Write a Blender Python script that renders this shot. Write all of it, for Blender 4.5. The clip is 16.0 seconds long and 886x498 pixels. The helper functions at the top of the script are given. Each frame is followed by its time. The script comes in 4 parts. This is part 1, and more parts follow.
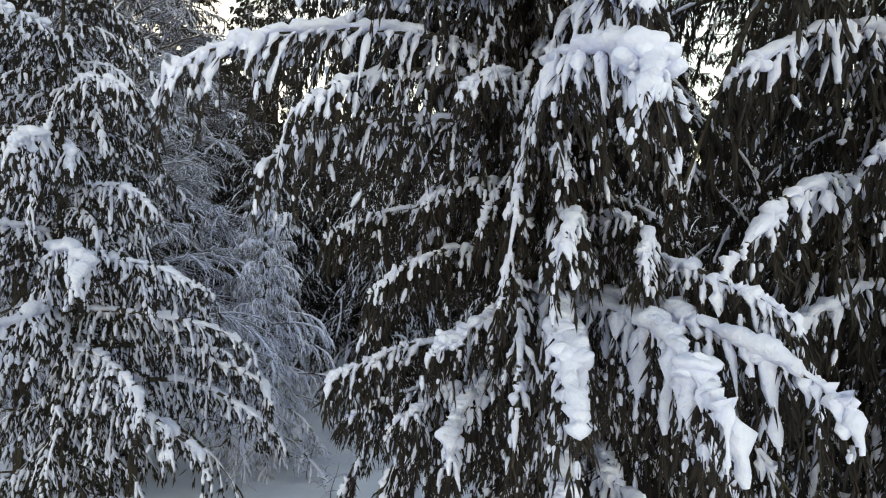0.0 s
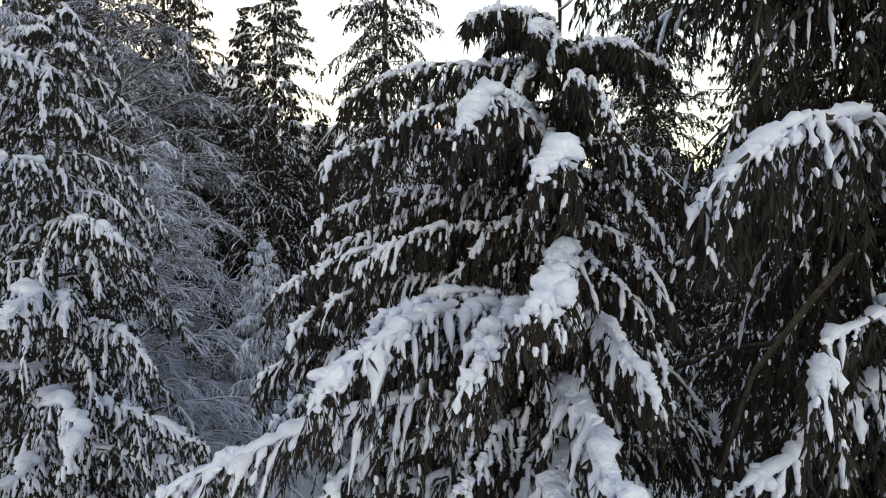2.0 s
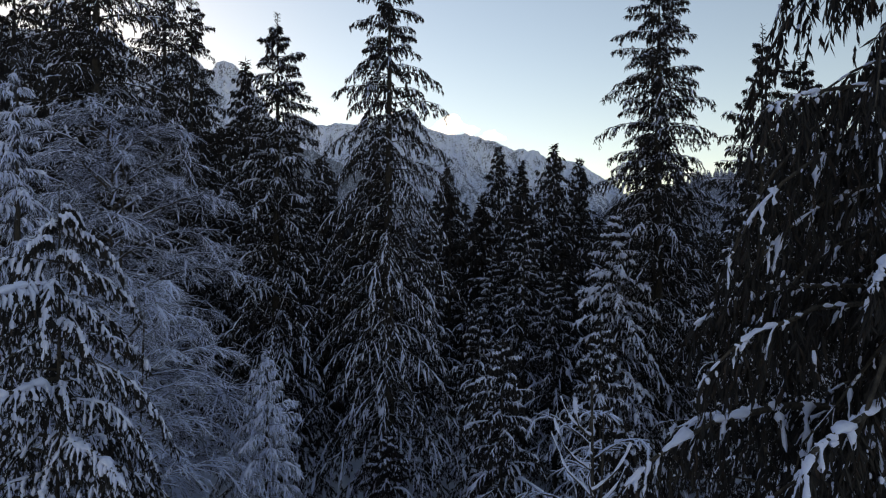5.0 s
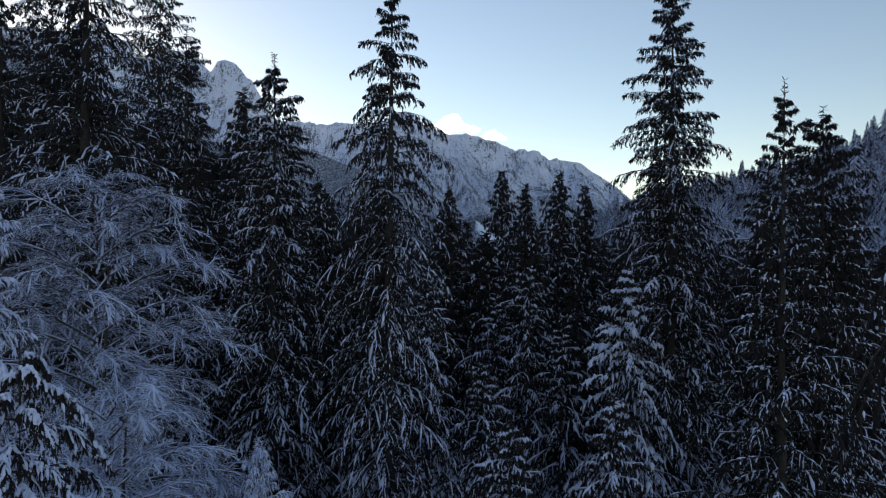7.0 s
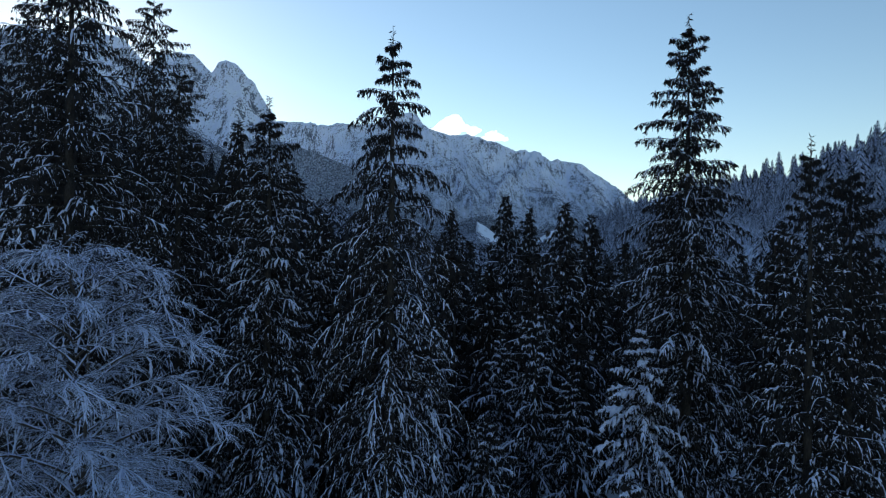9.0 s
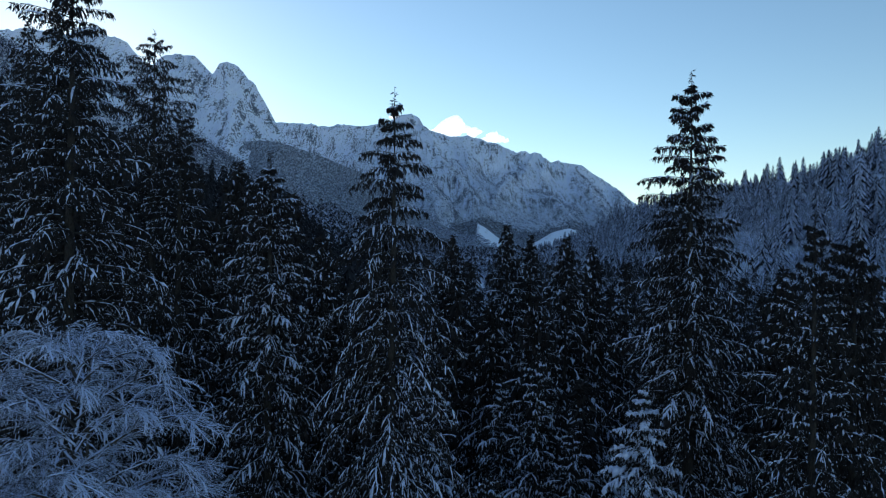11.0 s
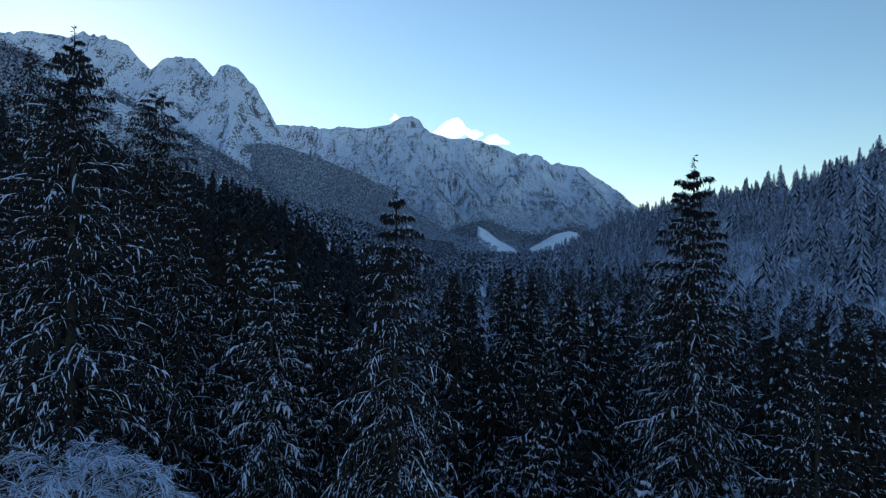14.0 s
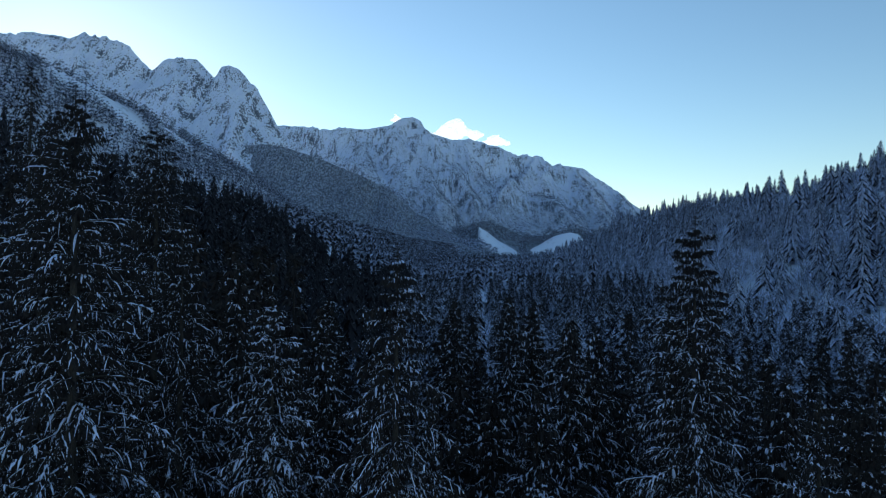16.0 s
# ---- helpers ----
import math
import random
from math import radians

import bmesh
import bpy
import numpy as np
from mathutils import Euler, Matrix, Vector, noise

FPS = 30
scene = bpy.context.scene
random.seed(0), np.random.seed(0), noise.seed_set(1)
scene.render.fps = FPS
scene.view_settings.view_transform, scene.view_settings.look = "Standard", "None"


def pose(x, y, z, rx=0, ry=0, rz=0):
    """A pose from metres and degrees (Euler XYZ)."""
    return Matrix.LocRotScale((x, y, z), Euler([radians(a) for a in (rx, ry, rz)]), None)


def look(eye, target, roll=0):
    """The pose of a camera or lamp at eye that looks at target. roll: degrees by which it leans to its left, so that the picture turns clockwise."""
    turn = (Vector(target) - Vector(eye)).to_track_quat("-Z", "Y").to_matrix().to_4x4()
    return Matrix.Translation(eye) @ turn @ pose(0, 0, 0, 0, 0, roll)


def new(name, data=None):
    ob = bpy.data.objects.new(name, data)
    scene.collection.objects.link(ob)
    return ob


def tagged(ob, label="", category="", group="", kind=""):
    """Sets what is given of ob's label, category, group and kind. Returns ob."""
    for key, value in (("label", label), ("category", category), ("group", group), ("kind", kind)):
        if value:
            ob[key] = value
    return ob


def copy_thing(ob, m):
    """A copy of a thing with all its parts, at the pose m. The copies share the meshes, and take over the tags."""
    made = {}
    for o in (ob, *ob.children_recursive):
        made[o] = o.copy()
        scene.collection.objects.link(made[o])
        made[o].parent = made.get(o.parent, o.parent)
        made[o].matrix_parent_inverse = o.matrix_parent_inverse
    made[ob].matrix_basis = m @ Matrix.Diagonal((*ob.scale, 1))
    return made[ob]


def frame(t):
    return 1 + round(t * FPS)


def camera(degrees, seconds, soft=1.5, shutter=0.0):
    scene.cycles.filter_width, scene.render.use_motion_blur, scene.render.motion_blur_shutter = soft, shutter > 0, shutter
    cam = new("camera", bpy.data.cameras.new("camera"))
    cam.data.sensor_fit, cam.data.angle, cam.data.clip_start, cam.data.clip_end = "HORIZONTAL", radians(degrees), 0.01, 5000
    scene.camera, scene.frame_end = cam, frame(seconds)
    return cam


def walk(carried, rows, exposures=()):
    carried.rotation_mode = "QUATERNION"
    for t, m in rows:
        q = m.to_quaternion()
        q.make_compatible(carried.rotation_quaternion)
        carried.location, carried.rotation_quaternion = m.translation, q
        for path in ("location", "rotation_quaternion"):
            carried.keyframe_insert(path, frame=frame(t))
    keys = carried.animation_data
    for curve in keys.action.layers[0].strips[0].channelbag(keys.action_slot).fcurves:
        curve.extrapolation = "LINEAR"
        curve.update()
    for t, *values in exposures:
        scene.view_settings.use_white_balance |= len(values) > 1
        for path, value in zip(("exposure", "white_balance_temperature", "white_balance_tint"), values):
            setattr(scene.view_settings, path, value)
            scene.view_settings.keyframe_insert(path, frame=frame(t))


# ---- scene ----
cam = camera(68.0, 16.0, 1.2)
METRES, EYE, TILT, LEAN, TURN = 20.0, 3.5, 0.0, 0.0, 0.0
ROWS = [
    (0.0, 0.0, 0.0, 0.0, -0.0, 0.0, 0.0),
    (0.5, 0.0003, 0.0009, 0.0271, 0.0, 0.01, 0.02),
    (1.0, 0.0004, 0.0021, 0.0543, 0.0, 0.06, -0.02),
    (1.5, 0.0007, 0.0035, 0.0821, 0.03, -0.01, 0.06),
    (2.0, 0.0019, 0.0056, 0.1105, 0.03, -0.06, 0.06),
    (2.5, 0.0014, 0.007, 0.1396, 0.01, -0.09, 0.06),
    (3.0, -0.0003, 0.0076, 0.1689, -0.0, -0.13, 0.05),
    (3.5, -0.002, 0.0081, 0.1982, -0.01, -0.13, -0.02),
    (4.0, -0.0039, 0.0092, 0.2273, -0.01, -0.13, -0.08),
    (4.5, -0.0057, 0.0117, 0.2563, -0.01, -0.15, -0.12),
    (7.0, -0.015, 0.0806, 0.4009, 0.01, -0.22, -0.39),
    (7.5, -0.0171, 0.1012, 0.4285, 0.01, -0.22, -0.42),
    (8.0, -0.019, 0.1216, 0.4564, 0.01, -0.2, -0.42),
    (8.5, -0.0197, 0.1399, 0.4851, 0.06, -0.2, -0.45),
    (9.0, -0.0212, 0.153, 0.5142, 0.09, -0.19, -0.48),
    (11.5, -0.0253, 0.1593, 0.66, 0.12, -0.1, -0.54),
    (12.0, -0.0258, 0.1593, 0.6891, 0.12, -0.09, -0.55),
    (12.5, -0.0256, 0.1599, 0.718, 0.16, -0.06, -0.54),
    (13.0, -0.0263, 0.1607, 0.7465, 0.17, -0.01, -0.52),
    (13.5, -0.0275, 0.1616, 0.7754, 0.17, 0.0, -0.53),
    (14.0, -0.0285, 0.1622, 0.8046, 0.19, 0.03, -0.52),
    (14.5, -0.0291, 0.1624, 0.8337, 0.2, 0.07, -0.52),
    (15.0, -0.0282, 0.1616, 0.8628, 0.23, 0.1, -0.53),
    (15.5, -0.0289, 0.1618, 0.8926, 0.23, 0.12, -0.55),
    (16.0, -0.0301, 0.1629, 0.923, 0.25, 0.07, -0.58),
]
EXPOSURES = [(0, 2.24, 11900, 13), (2.0, 1.9, 11900, 14), (3.0, 1.35, 10800, 17), (3.5, 1.08, 10100, 18), (4.5, 0.7, 8450, 18), (7.0, 0.57, 6900, 15), (9.0, 0.51, 5900, 6), (16.0, 0.4, 5480, 2)]
walk(cam, [(t, pose(0, 0, EYE, TILT, LEAN, TURN) @ pose(METRES * x, METRES * y, METRES * z, 90 + pitch, roll, yaw)) for t, x, y, z, yaw, pitch, roll in ROWS], EXPOSURES)

# ---- light ----
SUN_AZ, SUN_EL = -31.0, 12.5
world = bpy.data.worlds.new("world")
scene.world = world
world.use_nodes = True
wn, wl = world.node_tree.nodes, world.node_tree.links
sky = wn.new("ShaderNodeTexSky")
sky.sky_type, sky.sun_disc = "NISHITA", False
sky.sun_elevation, sky.sun_rotation = radians(SUN_EL), radians(SUN_AZ)
sky.air_density, sky.dust_density, sky.ozone_density, sky.altitude = 1.0, 0.16, 0.95, 300
wn["Background"].inputs["Strength"].default_value = 0.12
wl.new(sky.outputs["Color"], wn["Background"].inputs["Color"])
lamp = bpy.data.lights.new("sun", "SUN")
lamp.energy, lamp.angle, lamp.color = 3.0, radians(0.5), (1.0, 0.93, 0.84)
sun = new("sun", lamp)
sa, se = radians(SUN_AZ), radians(SUN_EL)
sun.matrix_world = look((0, 0, 0), (-math.sin(sa) * math.cos(se), -math.cos(sa) * math.cos(se), -math.sin(se)))


# ---- materials ----
def material(name, rough=0.8):
    m = bpy.data.materials.new(name)
    m.use_nodes = True
    b = m.node_tree.nodes["Principled BSDF"]
    b.inputs["Roughness"].default_value = rough
    b.inputs["Specular IOR Level"].default_value = 0.25
    return m, m.node_tree.nodes, m.node_tree.links, b


def noise_node(n, l, scale, detail=4.0, stretch=None):
    co = n.new("ShaderNodeTexCoord").outputs["Object"]
    if stretch:
        mp = n.new("ShaderNodeMapping")
        mp.inputs["Scale"].default_value = stretch
        l.new(co, mp.inputs["Vector"])
        co = mp.outputs["Vector"]
    t = n.new("ShaderNodeTexNoise")
    t.inputs["Scale"].default_value, t.inputs["Detail"].default_value = scale, detail
    l.new(co, t.inputs["Vector"])
    return t.outputs["Fac"]


def ramp(n, l, fac, stops):
    r = n.new("ShaderNodeValToRGB")
    while len(r.color_ramp.elements) < len(stops):
        r.color_ramp.elements.new(0.5)
    for e, (p, c) in zip(r.color_ramp.elements, stops):
        e.position, e.color = p, (*c, 1) if len(c) == 3 else (c[0], c[0], c[0], 1)
    l.new(fac, r.inputs["Fac"])
    return r.outputs["Color"]


def calc(n, l, op, a, b):
    m = n.new("ShaderNodeMath")
    m.operation = op
    for i, v in enumerate((a, b)):
        if isinstance(v, (int, float)):
            m.inputs[i].default_value = v
        else:
            l.new(v, m.inputs[i])
    return m.outputs[0]


def mix(n, l, fac, a, b):
    m = n.new("ShaderNodeMix")
    m.data_type = "RGBA"
    l.new(fac, m.inputs["Factor"])
    for s, v in ((m.inputs[6], a), (m.inputs[7], b)):
        if isinstance(v, tuple):
            s.default_value = (*v, 1)
        else:
            l.new(v, s)
    return m.outputs[2]


def bump(n, l, b, height, strength, distance):
    bp = n.new("ShaderNodeBump")
    bp.inputs["Strength"].default_value, bp.inputs["Distance"].default_value = strength, distance
    l.new(height, bp.inputs["Height"])
    l.new(bp.outputs["Normal"], b.inputs["Normal"])


def up_facing(n, l):
    s = n.new("ShaderNodeSeparateXYZ")
    l.new(n.new("ShaderNodeNewGeometry").outputs["Normal"], s.inputs[0])
    return s.outputs["Z"]


def make_needles(name, dark, light):
    m, n, l, b = material(name, 0.75)
    isl = n.new("ShaderNodeNewGeometry").outputs["Random Per Island"]
    c = ramp(n, l, isl, [(0.0, dark), (0.75, light), (1.0, (light[0] * 1.9, light[1] * 1.35, light[2] * 1.2))])
    l.new(mix(n, l, noise_node(n, l, 1.3), c, dark), b.inputs["Base Color"])
    return m


def make_snow(name="snow", scale=26.0, dist=0.015):
    m, n, l, b = material(name, 0.6)
    f = noise_node(n, l, scale, 6)
    l.new(ramp(n, l, noise_node(n, l, scale * 0.3), [(0.3, (0.68, 0.71, 0.91)), (0.7, (0.79, 0.82, 0.99))]), b.inputs["Base Color"])
    bump(n, l, b, f, 0.8, dist * 1.6)
    return m


def make_bark():
    m, n, l, b = material("bark", 0.9)
    f = noise_node(n, l, 9, 8, (4, 4, 0.7))
    l.new(ramp(n, l, f, [(0.3, (0.022, 0.018, 0.015)), (0.7, (0.085, 0.07, 0.058))]), b.inputs["Base Color"])
    bump(n, l, b, f, 0.8, 0.03)
    return m


def make_frosted(name, lo, hi, under=(0.07, 0.055, 0.045)):
    """Twigs whose upper sides carry snow."""
    m, n, l, b = material(name, 0.7)
    z = calc(n, l, "ADD", up_facing(n, l), calc(n, l, "MULTIPLY", calc(n, l, "SUBTRACT", noise_node(n, l, 3.0), 0.5), 1.6))
    l.new(mix(n, l, ramp(n, l, z, [(lo, (0,)), (hi, (1,))]), under, (0.70, 0.75, 0.97)), b.inputs["Base Color"])
    return m


def make_ground():
    m, n, l, b = material("ground_snow", 0.65)
    f = noise_node(n, l, 0.9, 9)
    g = noise_node(n, l, 0.05, 6)
    snow = ramp(n, l, f, [(0.3, (0.66, 0.71, 0.84)), (0.7, (0.80, 0.83, 0.93))])
    l.new(mix(n, l, ramp(n, l, g, [(0.6, (0,)), (0.75, (0.55,))]), snow, (0.1, 0.09, 0.075)), b.inputs["Base Color"])
    bump(n, l, b, f, 0.7, 0.15)
    return m


def make_mountain(name, bare=0.0, scrub=0.0, tree_line=400.0):
    """Wind-packed snow, fluted bare rock on steep faces, and dark brush between the trees of the lower slopes."""
    m, n, l, b = material(name, 0.85)
    z = n.new("ShaderNodeSeparateXYZ")
    l.new(n.new("ShaderNodeTexCoord").outputs["Object"], z.inputs[0])
    flute = noise_node(n, l, 0.075, 8, (1, 0.2, 0.2))
    ledge = noise_node(n, l, 0.035, 9, (0.5, 0.6, 1.6))
    crisp = noise_node(n, l, 0.22, 5, (1, 0.45, 0.5))
    broad = noise_node(n, l, 0.011, 4)
    steep = calc(n, l, "SUBTRACT", 1.0, up_facing(n, l))
    grain = calc(n, l, "ADD", calc(n, l, "MULTIPLY", flute, 0.75), calc(n, l, "ADD", calc(n, l, "MULTIPLY", ledge, 0.14), calc(n, l, "ADD", calc(n, l, "MULTIPLY", crisp, 1.25), -0.145)))
    rockiness = calc(n, l, "ADD", calc(n, l, "MULTIPLY", steep, 0.45), calc(n, l, "ADD", grain, calc(n, l, "MULTIPLY", broad, 0.75)))
    # rock and snow carry the blue of distance haze in their colours
    rock = ramp(n, l, crisp, [(0.36, (0.03, 0.037, 0.055)), (0.64, (0.17, 0.19, 0.25))])
    snow = ramp(n, l, flute, [(0.35, (0.75, 0.80, 0.97)), (0.65, (0.83, 0.88, 1.0))])
    col = mix(n, l, ramp(n, l, calc(n, l, "SUBTRACT", rockiness, 0.945), [(0.6 - bare, (0,)), (0.65 - bare, (0.9,)), (0.8 - bare, (1,))]), snow, rock)
    height = calc(n, l, "DIVIDE", z.outputs["Z"], tree_line)
    wood = calc(n, l, "ADD", calc(n, l, "SUBTRACT", 1.0, height), calc(n, l, "MULTIPLY", calc(n, l, "SUBTRACT", flute, 0.5), 1.8))
    brush = ramp(n, l, crisp, [(0.42, (0.05, 0.06, 0.078)), (0.64, (0.42, 0.46, 0.56))])
    col = mix(n, l, ramp(n, l, wood, [(0.2, (0,)), (0.4, (scrub,))]), col, brush)
    l.new(col, b.inputs["Base Color"])
    relief = calc(n, l, "ADD", calc(n, l, "MULTIPLY", flute, 2.0), calc(n, l, "ADD", ledge, calc(n, l, "MULTIPLY", crisp, 0.6)))
    bump(n, l, b, relief, 1.0, 10.0)
    return m


NEEDLES = make_needles("needles", (0.0185, 0.0138, 0.0145), (0.033, 0.029, 0.025))
NEEDLES_BROWN = make_needles("needles_brownish", (0.017, 0.014, 0.0145), (0.034, 0.030, 0.025))
SNOW, BARK = make_snow(), make_bark()
FROST = make_frosted("frosted_twigs", 0.25, 0.5)
RIME = make_frosted("rime_covered_twigs", -0.35, 0.2, (0.26, 0.27, 0.3))
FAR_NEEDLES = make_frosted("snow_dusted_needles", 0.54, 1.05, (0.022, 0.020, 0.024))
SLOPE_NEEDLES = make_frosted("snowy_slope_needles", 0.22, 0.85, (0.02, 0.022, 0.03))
GROUND = make_ground()
ROCK_A = make_mountain("snowy_rock_peaks", 0.0, 0.3, 160.0)
ROCK_B = make_mountain("snowy_rock_range", 0.015, 0.28, 360.0)
ROCK_C = make_mountain("wooded_rock_spur", 0.0, 0.9, 900.0)
# frosted needles, with the haze of distance put into their greyer base colour
SPUR_NEEDLES = make_frosted("frosted_hazy_spur_needles", 0.45, 1.15, (0.034, 0.039, 0.052))
# the bluish base colour stands in for haze over the far slopes
MOUNTAIN_NEEDLES = make_frosted("frosted_haze_blue_needles", 0.3, 1.1, (0.028, 0.037, 0.06))
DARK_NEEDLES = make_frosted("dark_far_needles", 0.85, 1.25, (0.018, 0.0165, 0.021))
ALDER = make_frosted("rimed_alder_twigs", -0.18, 0.22, (0.075, 0.075, 0.09))


def make_water():
    m, n, l, b = material("river_water", 0.12)
    b.inputs["Base Color"].default_value = (0.09, 0.11, 0.12, 1)
    bump(n, l, b, noise_node(n, l, 0.8, 5, (1, 0.4, 1)), 0.3, 0.1)
    return m


def make_glowing_cloud():
    """A far cloud, part of the sky's backdrop; its emission stands in for sunlight."""
    m, n, l, b = material("cloud", 1.0)
    b.inputs["Base Color"].default_value = (0.9, 0.9, 0.9, 1)
    b.inputs["Emission Color"].default_value = (1.0, 0.97, 0.92, 1)
    b.inputs["Emission Strength"].default_value = 0.55
    return m


WATER, CLOUD = make_water(), make_glowing_cloud()


# ---- geometry helpers ----
class Geo:
    """Collects vertices and quads in bulk."""

    def __init__(self):
        self.v, self.q, self.count = [], [], 0

    def add(self, v, q):
        self.v.append(np.asarray(v, float).reshape(-1, 3))
        self.q.append(np.asarray(q, int).reshape(-1, 4) + self.count)
        self.count += len(self.v[-1])


def mesh_of(name, pairs, smooth=True):
    """One mesh from (Geo, material) pairs."""
    pairs = [(g, m) for g, m in pairs if g.count]
    me = bpy.data.meshes.new(name)
    vs, qs, mi, off = [], [], [], 0
    for i, (g, m) in enumerate(pairs):
        q = np.concatenate(g.q) + off
        vs.append(np.concatenate(g.v))
        qs.append(q)
        mi.append(np.full(len(q), i))
        off += g.count
        me.materials.append(m)
    v, q, mi = np.concatenate(vs), np.concatenate(qs), np.concatenate(mi)
    me.vertices.add(len(v))
    me.vertices.foreach_set("co", v.astype(np.float32).ravel())
    me.loops.add(q.size)
    me.loops.foreach_set("vertex_index", q.astype(np.int32).ravel())
    me.polygons.add(len(q))
    me.polygons.foreach_set("loop_start", np.arange(0, q.size, 4, dtype=np.int32))
    me.polygons.foreach_set("material_index", mi.astype(np.int32))
    me.polygons.foreach_set("use_smooth", np.full(len(q), smooth))
    me.update(calc_edges=True)
    me.validate()
    return me


def part(name, pairs, parent=None, label="", smooth=True):
    ob = new(name, mesh_of(name, pairs, smooth))
    ob.parent = parent
    return tagged(ob, label)


def unit(a):
    return a / np.maximum(np.linalg.norm(a, axis=-1, keepdims=True), 1e-9)


UP = np.array((0.0, 0.0, 1.0))


LUMP_WAYS = np.random.default_rng(5).normal(size=(7, 3)) * np.array([30, 34, 45, 60, 75, 95, 120])[:, None] * 0.6


def lumpy(v):
    """Uneven swelling at hand's-width scale, by place."""
    return np.sin(v @ LUMP_WAYS.T + np.arange(7)).sum(-1) / 3.2


def tubes(g, P, R, sides=4, wide=1.0, tall=1.0, rough=0.0):
    """Tubes along polylines P (N, K, 3) with radii R (N, K)."""
    if not len(P):
        return
    N, K = R.shape
    t = unit(np.gradient(P, axis=1))
    s = unit(np.cross(t, UP) + np.array((1e-4, 2e-4, 0)))
    u = np.cross(s, t)
    a = np.arange(sides) * (2 * np.pi / sides) + 0.3
    ring = s[:, :, None] * (np.cos(a) * wide)[None, None, :, None] + u[:, :, None] * (np.sin(a) * tall)[None, None, :, None]
    v = P[:, :, None] + ring * R[:, :, None, None]
    if rough:
        v = P[:, :, None] + ring * (R[:, :, None] * (1 + rough * lumpy(v)))[..., None]
    i = np.arange(N * K * sides).reshape(N, K, sides)
    j = np.roll(i, -1, axis=2)
    q = np.stack([i[:, :-1], j[:, :-1], j[:, 1:], i[:, 1:]], -1)
    g.add(v, q)


def blades(g, base, way, length, width, rng):
    """Small diamond leaves, bent along their midrib."""
    n = len(base)
    way = unit(way)
    side = unit(np.cross(way, rng.normal(size=(n, 3))))
    nor = np.cross(side, way)
    L, W = length[:, None], width[:, None]
    mid = base + way * L * 0.45
    v = np.stack([base, mid + side * W + nor * W * 0.6, base + way * L, mid - side * W + nor * W * 0.6], 1)
    g.add(v, np.arange(4 * n).reshape(n, 4))


def along(P, s):
    """Points at shares s (N, M) of polylines P (N, K, 3), and the directions there."""
    N, K = P.shape[:2]
    f = np.clip(s, 0, 0.9999) * (K - 1)
    i = f.astype(int)
    w = (f - i)[..., None]
    r = np.arange(N)[:, None]
    a, b = P[r, i], P[r, i + 1]
    return a * (1 - w) + b * w, unit(b - a)


def lumps(rng, N, K, gap=0.0):
    """Uneven snow thickness along a branch, with bare gaps."""
    r = rng.uniform(0.35, 1.35, (N, K))
    r[rng.random((N, K)) < gap] = 0.05
    r[:, 0] *= 0.4
    r[:, -1] = 0.08
    return r


def blob(g, centre, size, rng, rings=7, sides=9):
    """A soft uneven heap of snow."""
    th = np.linspace(0, np.pi, rings)[:, None]
    ph = np.arange(sides)[None] * 2 * np.pi / sides
    d = np.stack([np.sin(th) * np.cos(ph), np.sin(th) * np.sin(ph), np.cos(th) * np.ones_like(ph)], -1)
    k = rng.normal(size=(4, 3)) * 1.7
    r = 1 + 0.17 * np.sin(d @ k.T + rng.uniform(0, 6, 4)).sum(-1)
    r = r * (1 + 0.16 * lumpy(np.asarray(centre) + d * np.asarray(size))) if max(size) < 1 else r
    v = np.asarray(centre) + d * r[..., None] * np.asarray(size)
    i = np.arange(rings * sides).reshape(rings, sides)
    j = np.roll(i, -1, axis=1)
    g.add(v, np.stack([i[:-1], i[1:], j[1:], j[:-1]], -1))


# ---- trees ----
def arched(rng, foot, way, L, up, droop, K=8, wobble=0.05):
    """Boughs (N) that leave the trunk at foot, rise, arch over and hang at the tip."""
    s = np.linspace(0, 1, K)[None, :, None]
    L = L[:, None, None]
    side = np.cross(way, UP)[:, None]
    w = np.cumsum(rng.normal(size=(len(foot), K, 1)), 1) * wobble / K ** 0.5 * 1.5
    w -= w[:, :1]
    return foot[:, None] + way[:, None] * L * (s - 0.13 * s ** 3) + side * L * w + UP * L * (up[:, None, None] * s - droop[:, None, None] * s ** 2.2)


